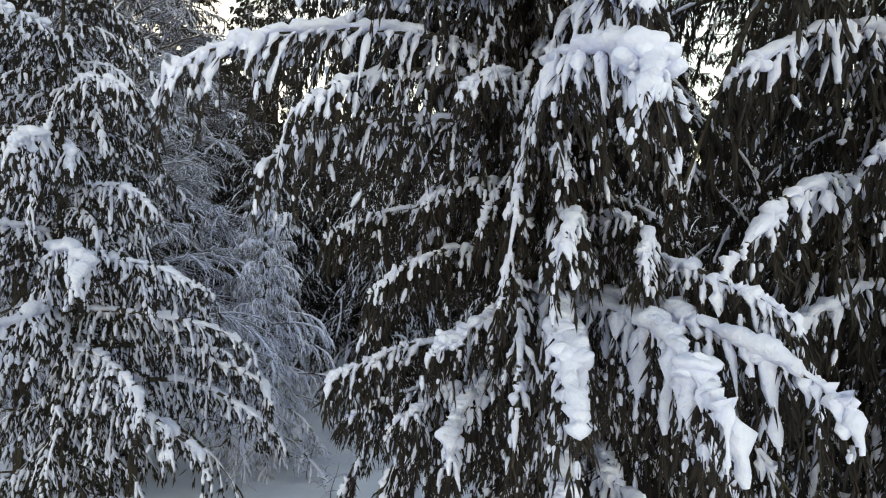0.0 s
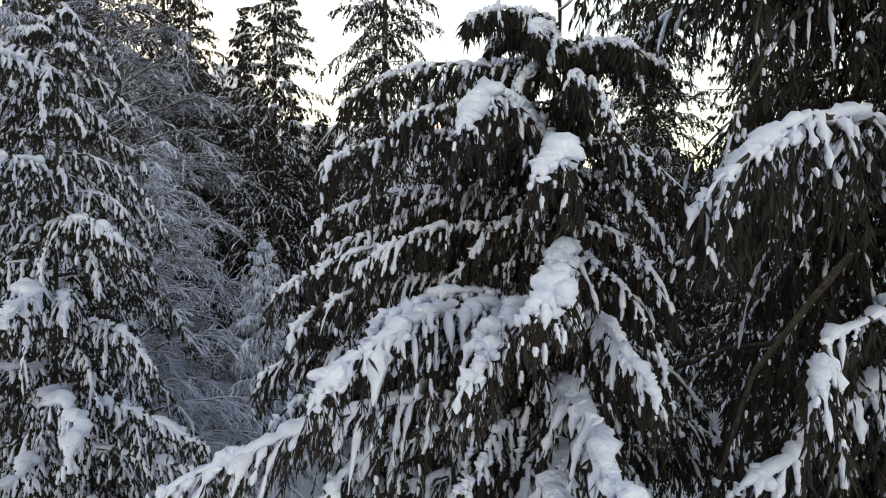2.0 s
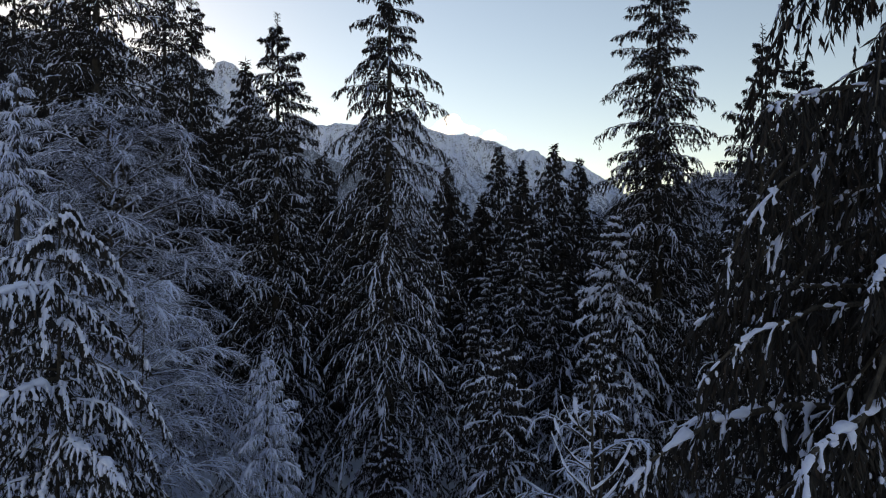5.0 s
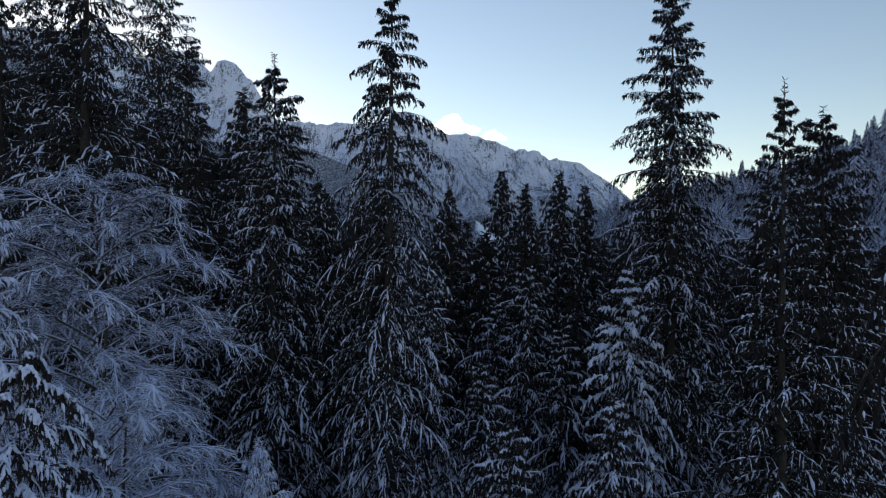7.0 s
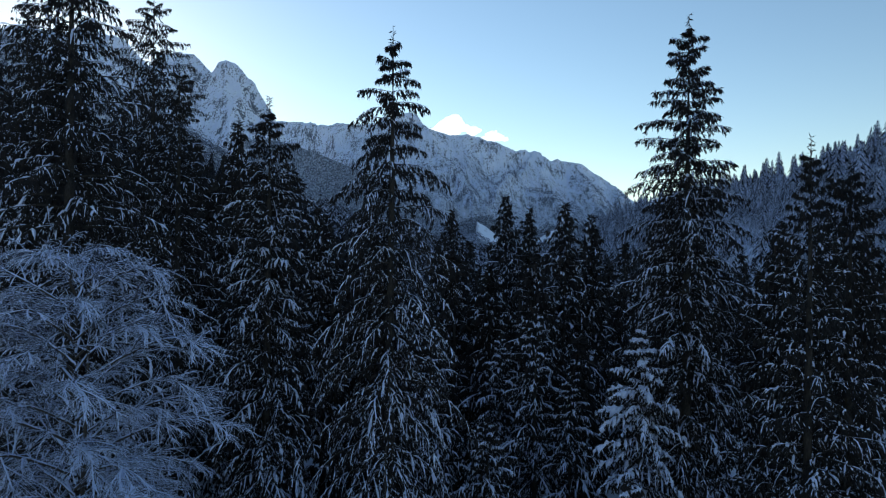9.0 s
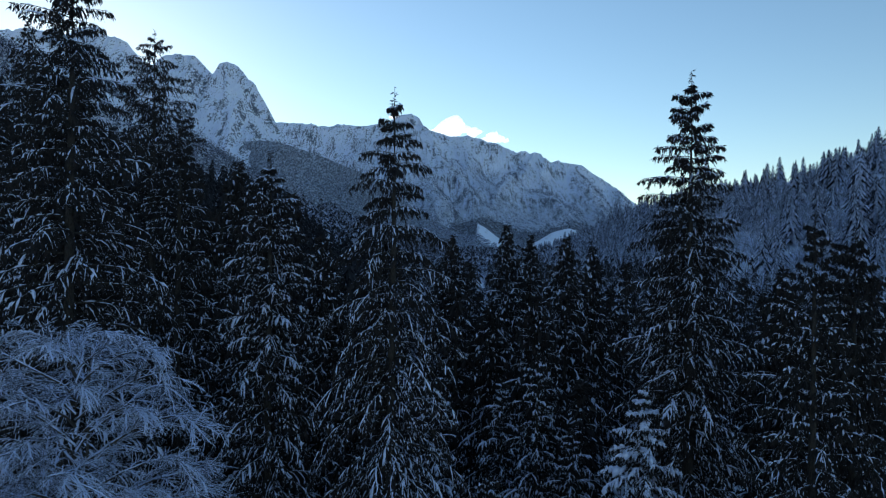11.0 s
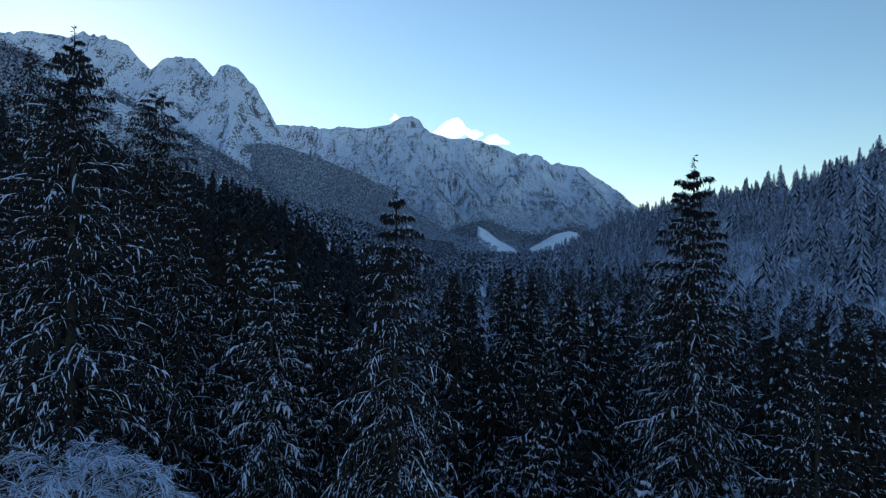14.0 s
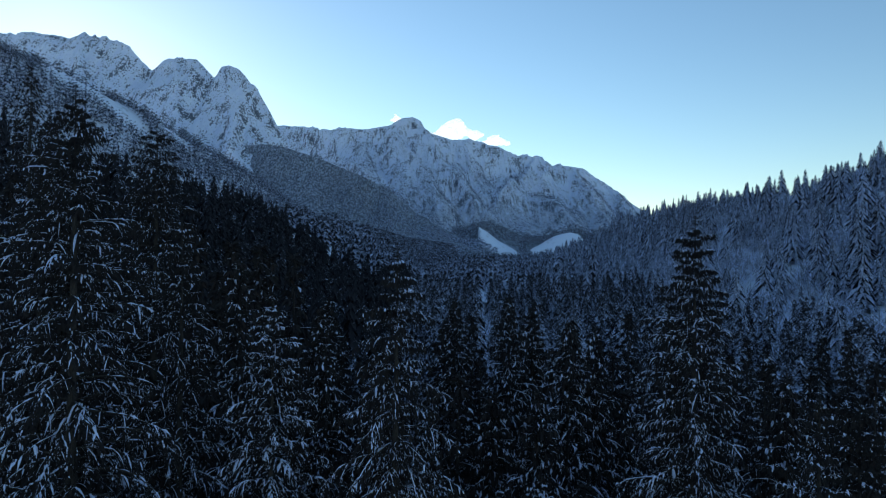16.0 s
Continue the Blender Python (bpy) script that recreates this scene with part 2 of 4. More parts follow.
def dress(rng, P, L, leaf, snow, wood, T=14, tw=0.3, tdroop=0.8, nb=8, bl=0.22, bw=0.03, sr=0.05, share=0.7, K2=5,
          load=None, sides=4, hang=0.9, tfan=(0.7, 1.2), twood=0.0, wr=0.012, gap=0.12, wfine=0, rings=13, wk=1, bits=0, bit=0.02, fine=0, ridge=1.9, broken=0.0, rsides=9, flakes=0, lobe=(0.2, 0.8)):
    """Twigs, needles and snow on boughs P of length L."""
    N, K = P.shape[:2]
    load = np.ones(N) if load is None else load
    taper = np.linspace(1, 0.25, K)[None]
    tubes(wood, P[:, ::wk], (np.maximum(L[:, None] * wr, 0.006) * taper)[:, ::wk], 5 if wfine else (4 if wk == 1 else 3))
    s = np.clip(np.linspace(0.08, 1.0, T)[None] + rng.uniform(-0.4, 0.4, (N, T)) / T, 0.04, 0.995)
    B, tan = along(P, s)
    sgn = np.where(np.arange(T) % 2 == 0, 1.0, -1.0)[None] * np.ones((N, 1))
    flat = unit(np.cross(tan, UP) + 1e-6)
    ang = rng.uniform(*tfan, (N, T)) * (1.15 - 0.75 * s)
    d = tan * np.cos(ang)[..., None] + flat * (np.sin(ang) * sgn)[..., None] + rng.normal(size=(N, T, 3)) * 0.12
    d = unit(d).reshape(-1, 3)
    B = B.reshape(-1, 3)
    ln = (tw * np.minimum(L, 3.2)[:, None] * (1.12 - 0.72 * s) * rng.uniform(0.55, 1.25, (N, T))).ravel()
    ln = np.maximum(ln, 0.06)
    q = np.linspace(0, 1, K2)[None, :, None]
    dr = tdroop * rng.uniform(0.6, 1.4, len(B))
    C = B[:, None] + d[:, None] * ln[:, None, None] * (q - 0.25 * q ** 2) - UP * (ln * dr)[:, None, None] * q ** 1.6
    if twood:
        tubes(wood, C, np.full((len(C), K2), twood) * np.linspace(1, 0.4, K2)[None], 3)
    # needles on twigs
    nt = np.maximum((nb * np.clip(ln / np.median(ln), 0.4, 2.0)).astype(int), 2)
    idx = np.repeat(np.arange(len(C)), nt)
    pos, tt = along(C[idx], rng.random((len(idx), 1)))
    pos, tt = pos[:, 0], tt[:, 0]
    way = tt * 0.7 + np.array((0, 0, -hang)) + rng.normal(size=pos.shape) * 0.38
    blades(leaf, pos, way, bl * rng.uniform(0.55, 1.35, len(pos)), bw * rng.uniform(0.6, 1.3, len(pos)), rng)
    if bits:
        k = rng.integers(0, len(pos), int(len(C) * bits * np.clip(load.mean(), 0.3, 1.2)))
        b, w = pos[k], unit(way[k])
        r = bit * rng.uniform(0.5, 1.5, len(k)) ** 1.3
        a = unit(w + (0, 0, -0.5)) * (r * rng.uniform(1.2, 3.6, len(k)))[:, None]
        tubes(snow, np.stack([b - a * 0.7, b, b + a], 1) + UP * 0.01, np.stack([r * 0.6, r, r * 0.45], 1), 4)
    if flakes:
        # sprays bent under a skin of snow
        m = rng.integers(0, len(pos), int(len(C) * flakes))
        m = m[rng.random(len(m)) < np.repeat(load, T)[idx[m]] * 0.9]
        blades(snow, pos[m] + UP * 0.03, way[m] * (1, 1, 0.75), bl * rng.uniform(0.4, 1.0, len(m)), bw * rng.uniform(0.6, 1.25, len(m)), rng)
    # snow lying along the boughs and twigs
    F = np.linspace(0.1, 0.995, rings)[None] * np.ones((N, 1))
    Q, _ = along(P, F)
    keep = rng.random(len(C)) < share * np.repeat(load, T)
    if fine:
        # a thick uneven ridge along the bough, with lobes down the twigs
        swell = 0.62 + 0.4 * np.sin(F * rng.uniform(16, 30, (N, 1)) + rng.uniform(0, 6, (N, 1))) * np.sin(F * 9 + rng.uniform(0, 6, (N, 1))) + rng.uniform(-0.22, 0.26, F.shape)
        R = swell * sr * ridge * load[:, None] ** 0.8 * np.clip(np.sin(np.clip(F, 0, 1) * np.pi), 0, 1) ** 0.3
        if broken:
            R = R * np.where(np.sin(F * rng.uniform(18, 30, (N, 1)) + rng.uniform(0, 6, (N, 1))) + np.sin(F * 41 + rng.uniform(0, 6, (N, 1))) > broken - 1, 1.0, 0.12)
        tubes(snow, Q + UP * (R * 0.45)[..., None], R, rsides, 1.25, 0.8, 0.36)
        f = np.concatenate([np.linspace(0, 0.9, fine - 1), [1.0]])[None]
        D, _ = along(C[keep], f * rng.uniform(*lobe, (keep.sum(), 1)))
        R = sr * rng.uniform(0.45, 1.25, (len(D), 1)) * (1.0 - 0.25 * f) * (0.8 + 0.45 * np.sin(f * rng.uniform(6, 16, (len(D), 1)) + rng.uniform(0, 6, (len(D), 1))))
        R = R * np.repeat(np.clip(load, 0.5, 1.5), T)[keep][:, None] ** 0.7
        R[:, -1] *= 0.35
        tubes(snow, D + UP * (R * 0.4)[..., None], R, 6, 1.1, 0.85, 0.5)
        return C
    R = lumps(rng, N, rings, gap * 1.6) * sr * ridge * 0.55 * load[:, None] * np.clip(L[:, None], 0.5, 1.3) * np.linspace(0.45, 1.25, rings)[None]
    tubes(snow, Q + UP * (R * 0.55 + 0.004)[..., None], R, sides + 1, 1.15, 0.8)
    if keep.any():
        D = C[keep]
        R = lumps(rng, len(D), K2, gap * 0.4) * sr * rng.uniform(0.35, 0.95, (len(D), 1)) * np.where(rng.random((len(D), 1)) < 0.18, 1.8, 1.0) * np.repeat(np.clip(load, 0.45, 1.3), T)[keep][:, None]
        tubes(snow, D + UP * (R * 0.5)[..., None], R, sides + 1, 1.4, 0.75)
    return C


def trunk_geo(height, r, rng, lean=(0, 0), foot=0.0):
    g = Geo()
    K = 14
    s = np.linspace(0, 1, K)
    P = np.stack([lean[0] * s + 0.02 * np.sin(s * 9), lean[1] * s + 0.02 * np.cos(s * 7), foot + (height - foot) * s], -1)[None]
    R = (r * (1 - s) ** 0.85 + 0.006) * (1 + 0.5 * np.exp(-s * 30))
    tubes(g, P, R[None], 9)
    return g


def conifer(x, y, z, height, radius, seed, label, n=90, base=0.03, power=0.6, up=0.12, droop=0.55, top_snow=0.4, needles=None,
            leader=0.02, name="conifer", group="", r0=None, skew=0.85, sink=0.4, whorl=0.0, **kw):
    rng = np.random.default_rng(seed)
    e = new(name)
    if z is None:
        z = float(land(x, y))
        height -= z
    e.location = (x, y, z)
    tagged(e, label, "tree", group)
    u = ((np.arange(n) + rng.random(n)) / n) ** skew
    hz = height * (base + (1 - base - leader) * u)
    if whorl:
        tier = height - (np.floor((height - hz) / whorl) + 0.6) * whorl
        hz = np.where(u > 0.3, tier + rng.normal(size=n) * 0.09, hz)
    L = radius * ((1 - u) ** power * 0.96 + 0.04) * rng.uniform(0.55, 1.2, n)
    az = np.arange(n) * 2.39996 + rng.uniform(-0.5, 0.5, n)
    way = np.stack([np.cos(az), np.sin(az), np.zeros(n)], -1)
    foot = np.stack([np.zeros(n), np.zeros(n), hz], -1)
    upv = up * rng.uniform(0.5, 1.5, n) + 0.12 * u ** 2
    dv = droop * rng.uniform(0.7, 1.3, n) * (1 - 0.85 * u ** 1.5)
    P = arched(rng, foot, way, L, upv, dv)
    leaf, snow, wood = Geo(), Geo(), Geo()
    load = np.clip(1.15 - (1 - top_snow) * 1.25 * u, 0.1, 1.2) * rng.uniform(0.55, 1.25, n)
    dress(rng, P, L, leaf, snow, wood, load=load, **kw)
    # tufts at the leader
    m = 40
    lz = height * (1 - leader * 1.5 * rng.random(m))
    b0 = np.stack([np.zeros(m), np.zeros(m), lz], -1)
    blades(leaf, b0, np.concatenate([rng.normal(size=(m, 2)) * 0.6, rng.uniform(-0.7, 0.5, (m, 1))], 1), np.full(m, kw.get("bl", 0.2)), np.full(m, kw.get("bw", 0.03) * 0.8), rng)
    part("trunk", [(trunk_geo(height, r0 or height * 0.0125, rng, foot=-sink), BARK)], e)
    tagged(part("crown", [(wood, BARK), (leaf, needles or NEEDLES)], e, smooth=False), kind="stuff")
    tagged(part("snow_load", [(snow, SNOW)], e, "snow lying along the boughs"), kind="stuff")
    return e


def boughs_to(rng, trunk, tips, rise=0.45, K=10):
    """Boughs from the trunk's axis to the tips (x, y, z, thickness of snow)."""
    tips = np.asarray(tips, float)
    d = tips[:, :2] - np.asarray(trunk)[None, :2]
    L = np.linalg.norm(d, axis=1)
    way = np.concatenate([d / L[:, None], np.zeros((len(d), 1))], 1)
    up = rng.uniform(0.12, 0.3, len(d))
    droop = up + rise * rng.uniform(0.5, 1.2, len(d))
    Lh = L / 0.87
    foot = np.stack([np.full(len(d), trunk[0]), np.full(len(d), trunk[1]), tips[:, 2] - Lh * (up - droop)], -1)
    return arched(rng, foot, way, Lh, up, droop, K, 0.05), Lh, tips[:, 3]


# ---- terrain ----
def smooth01(a, b, x):
    t = np.clip((x - a) / (b - a), 0, 1)
    return t * t * (3 - 2 * t)


def fractal(x, y, seed, octaves=5, ridged=False):
    rng = np.random.default_rng(seed)
    out, amp = np.zeros_like(x, dtype=float), 1.0
    px, py = x.copy(), y.copy()
    for _ in range(octaves):
        w = 0.0
        for _ in range(3):
            a, ph = rng.uniform(0, 6.28, 2)
            w = w + np.sin(px * np.cos(a) + py * np.sin(a) + ph + 0.8 * np.sin(py * np.cos(a * 1.7) - px * np.sin(a * 1.3) + ph * 2))
        w = w / 2.2
        out += amp * ((1 - 2 * np.abs(w)) if ridged else w)
        px, py, amp = px * 2.03, py * 2.03, amp * 0.5
    return out


def river_x(y):
    return 17 + 10 * np.sin((y - 150) / 60.0) - 0.06 * (y - 190)


FLOOR = -3.0  # the valley floor; the first eye is 6.5 m above it


def land(x, y):
    """Height of the valley floor, the wooded hill beside it and the spur across it."""
    x, y = np.asarray(x, float), np.asarray(y, float)
    r = np.hypot(x, y)
    z = fractal(x / 7, y / 7, 3, 4) * 0.12 * smooth01(3, 10, r) + fractal(x / 60, y / 60, 4, 3) * 0.8 * smooth01(40, 120, r)
    wob = fractal(x / 130, y / 130, 5, 4)
    hill = (53 + 28 * smooth01(440, 260, y)) * smooth01(62, 225, x + 10 * wob) * smooth01(40, 220, y) * (1 - smooth01(640, 1020, y)) + 0.05 * np.maximum(x - 225, 0)
    hill = hill * (1 + 0.10 * wob)
    # spur: crest from upper far side down to the valley floor
    u = np.clip((x + 675) / 700.0, -1.2, 1.0)
    crest_y = 1000 + 800 * u
    crest_z = np.where(u < 0, 311 - 330 * u, np.interp(u, (0, 0.2, 0.4, 0.55, 0.7, 1.0), (311, 257, 167, 82, 48, 22)))
    dist = crest_y - y
    spur = crest_z * (1 - smooth01(0, 1, np.where(dist > 0, dist / 820.0, -dist / 500.0)) ** 0.9) * (1 + 0.05 * wob) * (x < 26)
    left = 36 * smooth01(24, 100, -x) * smooth01(28, 80, y)
    z = np.maximum(np.maximum(z + left, hill), spur)
    bed = smooth01(13, 6, np.abs(x - river_x(y))) * (y > 120) * (y < 520)
    return z * (1 - bed) - 1.2 * bed + FLOOR


def sheet(name, xs, ys, height, mat):
    X, Y = np.meshgrid(xs, ys)
    Z = height(X, Y)
    g = Geo()
    i = np.arange(X.size).reshape(X.shape)
    g.add(np.stack([X, Y, Z], -1), np.stack([i[:-1, :-1], i[:-1, 1:], i[1:, 1:], i[1:, :-1]], -1))
    return part(name, [(g, mat)])


def spread(lo, hi, n, fine):
    t = np.linspace(-1, 1, n)
    s = np.sign(t) * (np.abs(t) * fine + (1 - fine) * np.abs(t) ** 3)
    return np.where(s < 0, -s * lo, s * hi)


tagged(sheet("ground", spread(-4200, 4200, 220, 0.05), spread(-1500, 4700, 250, 0.04), land, GROUND), "snow-covered valley floor rising into wooded hillsides", "ground", kind="structure")

ys = np.linspace(120, 520, 60)
g = Geo()
w = np.linspace(-1, 1, 5)
X = river_x(ys)[:, None] + w[None] * 8
i = np.arange(X.size).reshape(X.shape)
g.add(np.stack([X, ys[:, None] + 0 * X, np.full_like(X, FLOOR - 0.55)], -1), np.stack([i[:-1, :-1], i[:-1, 1:], i[1:, 1:], i[1:, :-1]], -1))
tagged(part("river", [(g, WATER)]), "grey winter river winding between snowy banks", "river", kind="structure")


def massif(name, crest, base_y, depth, seed, mat, label, nx=360, ny=130, rough=1.0, ribs=42.0, back=500, spurs=(), slope=0.7, hollow=1.55):
    """A range whose crest line runs through (x, height) summits at base_y, with spurs (x, y, height) reaching forward."""
    cx, cz = np.array(crest).T
    xs = np.linspace(cx[0], cx[-1], nx)
    v = np.concatenate([np.linspace(-depth, 0, ny - 25, endpoint=False), np.linspace(0, back, 25)])

    def height(X, Y):
        V = Y - base_y
        top = np.interp(X + 5 * rough * fractal(X / 60, Y / 400, seed, 3), cx, cz)
        top = top + rough * 11 * fractal(X / 33, 0 * Y, seed + 1, 4, True) * smooth01(-1.0, 1.6, fractal(X / 110, 0 * Y, seed + 7, 2))
        top = top + rough * 6 * fractal(X / 12, 0 * Y, seed + 5, 3, True) * smooth01(-0.6, 1.0, fractal(X / 75, 0 * Y, seed + 9, 2))
        t = np.clip(-V / depth, 0, 1)
        # gullies and buttresses run down the face
        rib = fractal(X / 60 + 0.6 * fractal(X / 200, Y / 250, seed + 3, 2), Y / 210, seed + 2, 5, True)
        z = top * (1 - t) ** hollow
        for line in spurs:
            for (xa, ya, za), (xb, yb, zb) in zip(line, line[1:]):
                k = np.clip(((X - xa) * (xb - xa) + (Y - ya) * (yb - ya)) / ((xb - xa) ** 2 + (yb - ya) ** 2), 0, 1)
                d = np.hypot(X - xa - k * (xb - xa), Y - ya - k * (yb - ya))
                z = np.where(V <= 0, np.maximum(z, za + k * (zb - za) - slope * d / (1 + 0.0005 * d)), z)
        z = z + ribs * rib * (0.4 + np.sqrt(t)) * (1 - t) ** 0.7 * smooth01(0, 0.06, t)
        return np.where(V > 0, top - V * 0.9, z) - 15 * (t > 0.97)

    tagged(sheet(name, xs, v + base_y, height, mat), label, "mountain", kind="structure")
    return height


peaks_at = massif("backdrop_peaks", [(-2600, 700), (-2100, 850), (-1778, 861), (-1643, 867), (-1497, 846), (-1441, 862), (-1362, 852), (-1265, 815), (-1238, 776), (-1174, 717), (-1126, 758), (-1070, 779), (-1002, 761),
                                     (-968, 739), (-923, 690), (-897, 737), (-868, 748), (-834, 735), (-800, 695), (-754, 646), (-709, 568), (-675, 500), (-640, 410), (-583, 268), (-514, 134), (-380, 60), (-200, 0), (-100, -40)],
                  2600, 1100, 11, ROCK_A, "jagged snow-covered rock peaks above a dark forested flank", nx=700, ny=170, rough=0.85, ribs=30.0,
                  spurs=[[(-868, 2590, 745), (-790, 2380, 520), (-700, 2150, 330)], [(-1070, 2590, 776), (-980, 2380, 560), (-880, 2150, 400)], [(-1441, 2590, 860), (-1330, 2350, 620), (-1180, 2100, 430)]], slope=1.15)
range_at = massif("backdrop_range", [(-1700, 500), (-1250, 660), (-1051, 700), (-986, 730), (-855, 728), (-675, 708), (-626, 725), (-495, 712), (-332, 738), (-267, 777), (-201, 788), (-152, 764), (-119, 705), (29, 656), (127, 662), (323, 613),
                                     (421, 570), (519, 574), (585, 532), (781, 500), (1011, 350), (1142, 211), (1274, 76), (1500, 20), (1900, -40)],
                  3800, 1500, 21, ROCK_B, "long snowy mountain ridge with gullies and forested foot", nx=760, ny=190, rough=0.75, ribs=34.0,
                  spurs=[[(518, 3790, 570), (360, 3450, 395), (251, 3150, 269), (174, 2900, 184)], [(730, 3790, 498), (745, 3200, 215), (733, 2900, 125)], [(-151, 3790, 739), (-32, 3450, 509), (147, 2950, 207)],
                         [(-494, 3790, 703), (-371, 3300, 423), (-250, 2900, 250)], [(980, 3790, 365), (900, 3200, 150)], [(330, 3790, 600), (420, 3500, 390), (520, 3100, 230), (560, 2800, 120)], [(-332, 3790, 738), (-200, 3480, 520), (-60, 3150, 330), (-10, 2900, 230)], [(100, 3790, 655), (150, 3560, 470)]], slope=0.8, hollow=3.0)
hill_at = massif("backdrop_foothill", [(-140, 5), (-93, 40), (-29, 66), (33, 95), (135, 131), (196, 112), (277, 75), (359, 77), (460, 108), (562, 74), (664, 30), (760, -10)],
                 2380, 260, 36, ROCK_C, "low wooded hill at the foot of the range", nx=160, ny=70, rough=0.2, ribs=8.0, back=200)
foot_at = massif("backdrop_spur", [(-800, 40), (-770, 230), (-702, 372), (-640, 380), (-566, 372), (-449, 334), (-293, 272), (-195, 225), (-97, 142), (20, 76), (110, 35), (180, -10)],
                 2260, 520, 31, ROCK_C, "steep spur dark with conifers below the snowy range", nx=240, ny=100, rough=0.35, ribs=24.0, back=300)

for i, (cx, cz, s) in enumerate(((-340, 900, 0.42), (45, 815, 1.3), (325, 755, 0.85))):
    g, rng = Geo(), np.random.default_rng(40 + i)
    for _ in range(80):
        x = rng.normal() * 46 * s
        blob(g, (x, rng.normal() * 20, abs(rng.normal()) * 30 * s * math.exp(-(x / (70 * s)) ** 2) - 14 * s), np.array((29, 20, 21)) * s * rng.uniform(0.25, 0.95), rng, 9, 11)
    ob = part("cloud", [(g, CLOUD)])
    ob.location = (cx, 4450, cz)
    tagged(ob, "small bright cloud behind the snowy ridge", "cloud", "clouds on the ridge", kind="structure")


# ---- far woods ----
def simple_tree(rng, h, r, tiers=7, spokes=9):
    """A far conifer: tiers of separate drooping boughs round a dark core."""
    g = Geo()
    for k in range(tiers):
        u = (k + rng.uniform(-0.3, 0.3)) / tiers
        rr = r * (1 - 0.93 * max(u, 0)) ** 0.85
        a = (np.arange(spokes) + rng.uniform(-0.35, 0.35, spokes)) * 2 * np.pi / spokes + k * 2.4
        ro = rr * rng.uniform(0.6, 1.25, spokes)
        zr = h * (0.15 + 0.85 * (k + 1) / tiers) + rng.normal(size=spokes) * h * 0.012
        zo = zr - ro * rng.uniform(0.5, 0.9, spokes) - 0.05 * h
        w = np.sin(np.pi / spokes) * (0.75 if 3 < tiers < 12 else 0.5) * ro
        c, s = np.cos(a), np.sin(a)
        mx, my, mz = ro * 0.55 * c, ro * 0.55 * s, zr - (zr - zo) * 0.35
        top = np.stack([0 * a, 0 * a, np.minimum(zr, h)], -1)
        g.add(np.stack([top, np.stack([mx + w * s, my - w * c, mz - 0.01 * h], -1), np.stack([ro * c, ro * s, zo], -1), np.stack([mx - w * s, my + w * c, mz - 0.01 * h], -1)], 1), np.arange(4 * spokes).reshape(-1, 4))
    if tiers > 3:
        a = np.arange(4) * np.pi / 2
        e = 0.42 * r
        ring = np.stack([e * np.cos(a), e * np.sin(a), 0 * a + 0.08 * h], -1)
        g.add(np.stack([ring, np.roll(ring, -1, 0), np.tile((0, 0, 0.8 * h), (4, 1)), np.tile((0, 0, 0.81 * h), (4, 1))], 1), np.arange(16).reshape(-1, 4))
    return np.concatenate(g.v), np.concatenate(g.q)


def forest(name, spots, mat, label, h=(13, 22), seed=5, tiers=7, spokes=9, slim=0.21, at=None):
    rng = np.random.default_rng(seed)
    kinds = [simple_tree(rng, 1.0, slim * k, tiers, spokes) for k in (0.8, 0.95, 1.1, 1.3, 1.0, 0.85)]
    g = Geo()
    spots = np.array(spots)
    Z = (at or land)(spots[:, 0], spots[:, 1])
    for (x, y), z in zip(spots, Z):
        v, q = kinds[rng.integers(len(kinds))]
        k = rng.uniform(*h) * (0.72 if rng.random() < 0.25 else 1)
        a = rng.uniform(0, 6.28)
        c, s = np.cos(a), np.sin(a)
        wdt = rng.uniform(0.85, 1.2)
        w = np.stack([(v[:, 0] * c - v[:, 1] * s) * wdt, (v[:, 0] * s + v[:, 1] * c) * wdt, v[:, 2]], -1) * k
        g.add(w + np.array((x, y, z - 0.4)), q)
    return tagged(part(name, [(g, mat)], smooth=False), label, "forest", kind="stuff")


def mountain_spots(n, xr, yr, at, line, seed):
    """Places for trees on a mountainside: thick low down and on the ribs, thinning to the tree line, none in the gullies."""
    rng = np.random.default_rng(seed)
    X, Y = rng.uniform(*xr, n), rng.uniform(*yr, n)
    Z = at(X, Y)
    hollow = (at(X - 55, Y) + at(X + 55, Y)) / 2 - Z
    chance = 1.2 - Z / line - hollow * 0.018 + 0.3 * fractal(X / 45, Y / 160, seed + 1, 4)
    keep = (rng.random(n) < chance) & (Z > 5)
    return np.stack([X[keep], Y[keep]], -1)


rng = np.random.default_rng(77)


def scatter(n, xr, yr, ok):
    out = []
    while len(out) < n:
        x, y = rng.uniform(*xr), rng.uniform(*yr)
        if ok(x, y):
            out.append((x, y))
    return out


def sight(x, y):
    """The open line down to the river."""
    return 0.045 < x / y < 0.066 and y < 330


CLEARINGS = ((-602, 1035, 34, 26), (-548, 1072, 62, 34), (-488, 1165, 34, 24))


def open_snow(x, y):
    return any(((x - a) / c) ** 2 + ((y - b) / d) ** 2 < 1 for a, b, c, d in CLEARINGS)


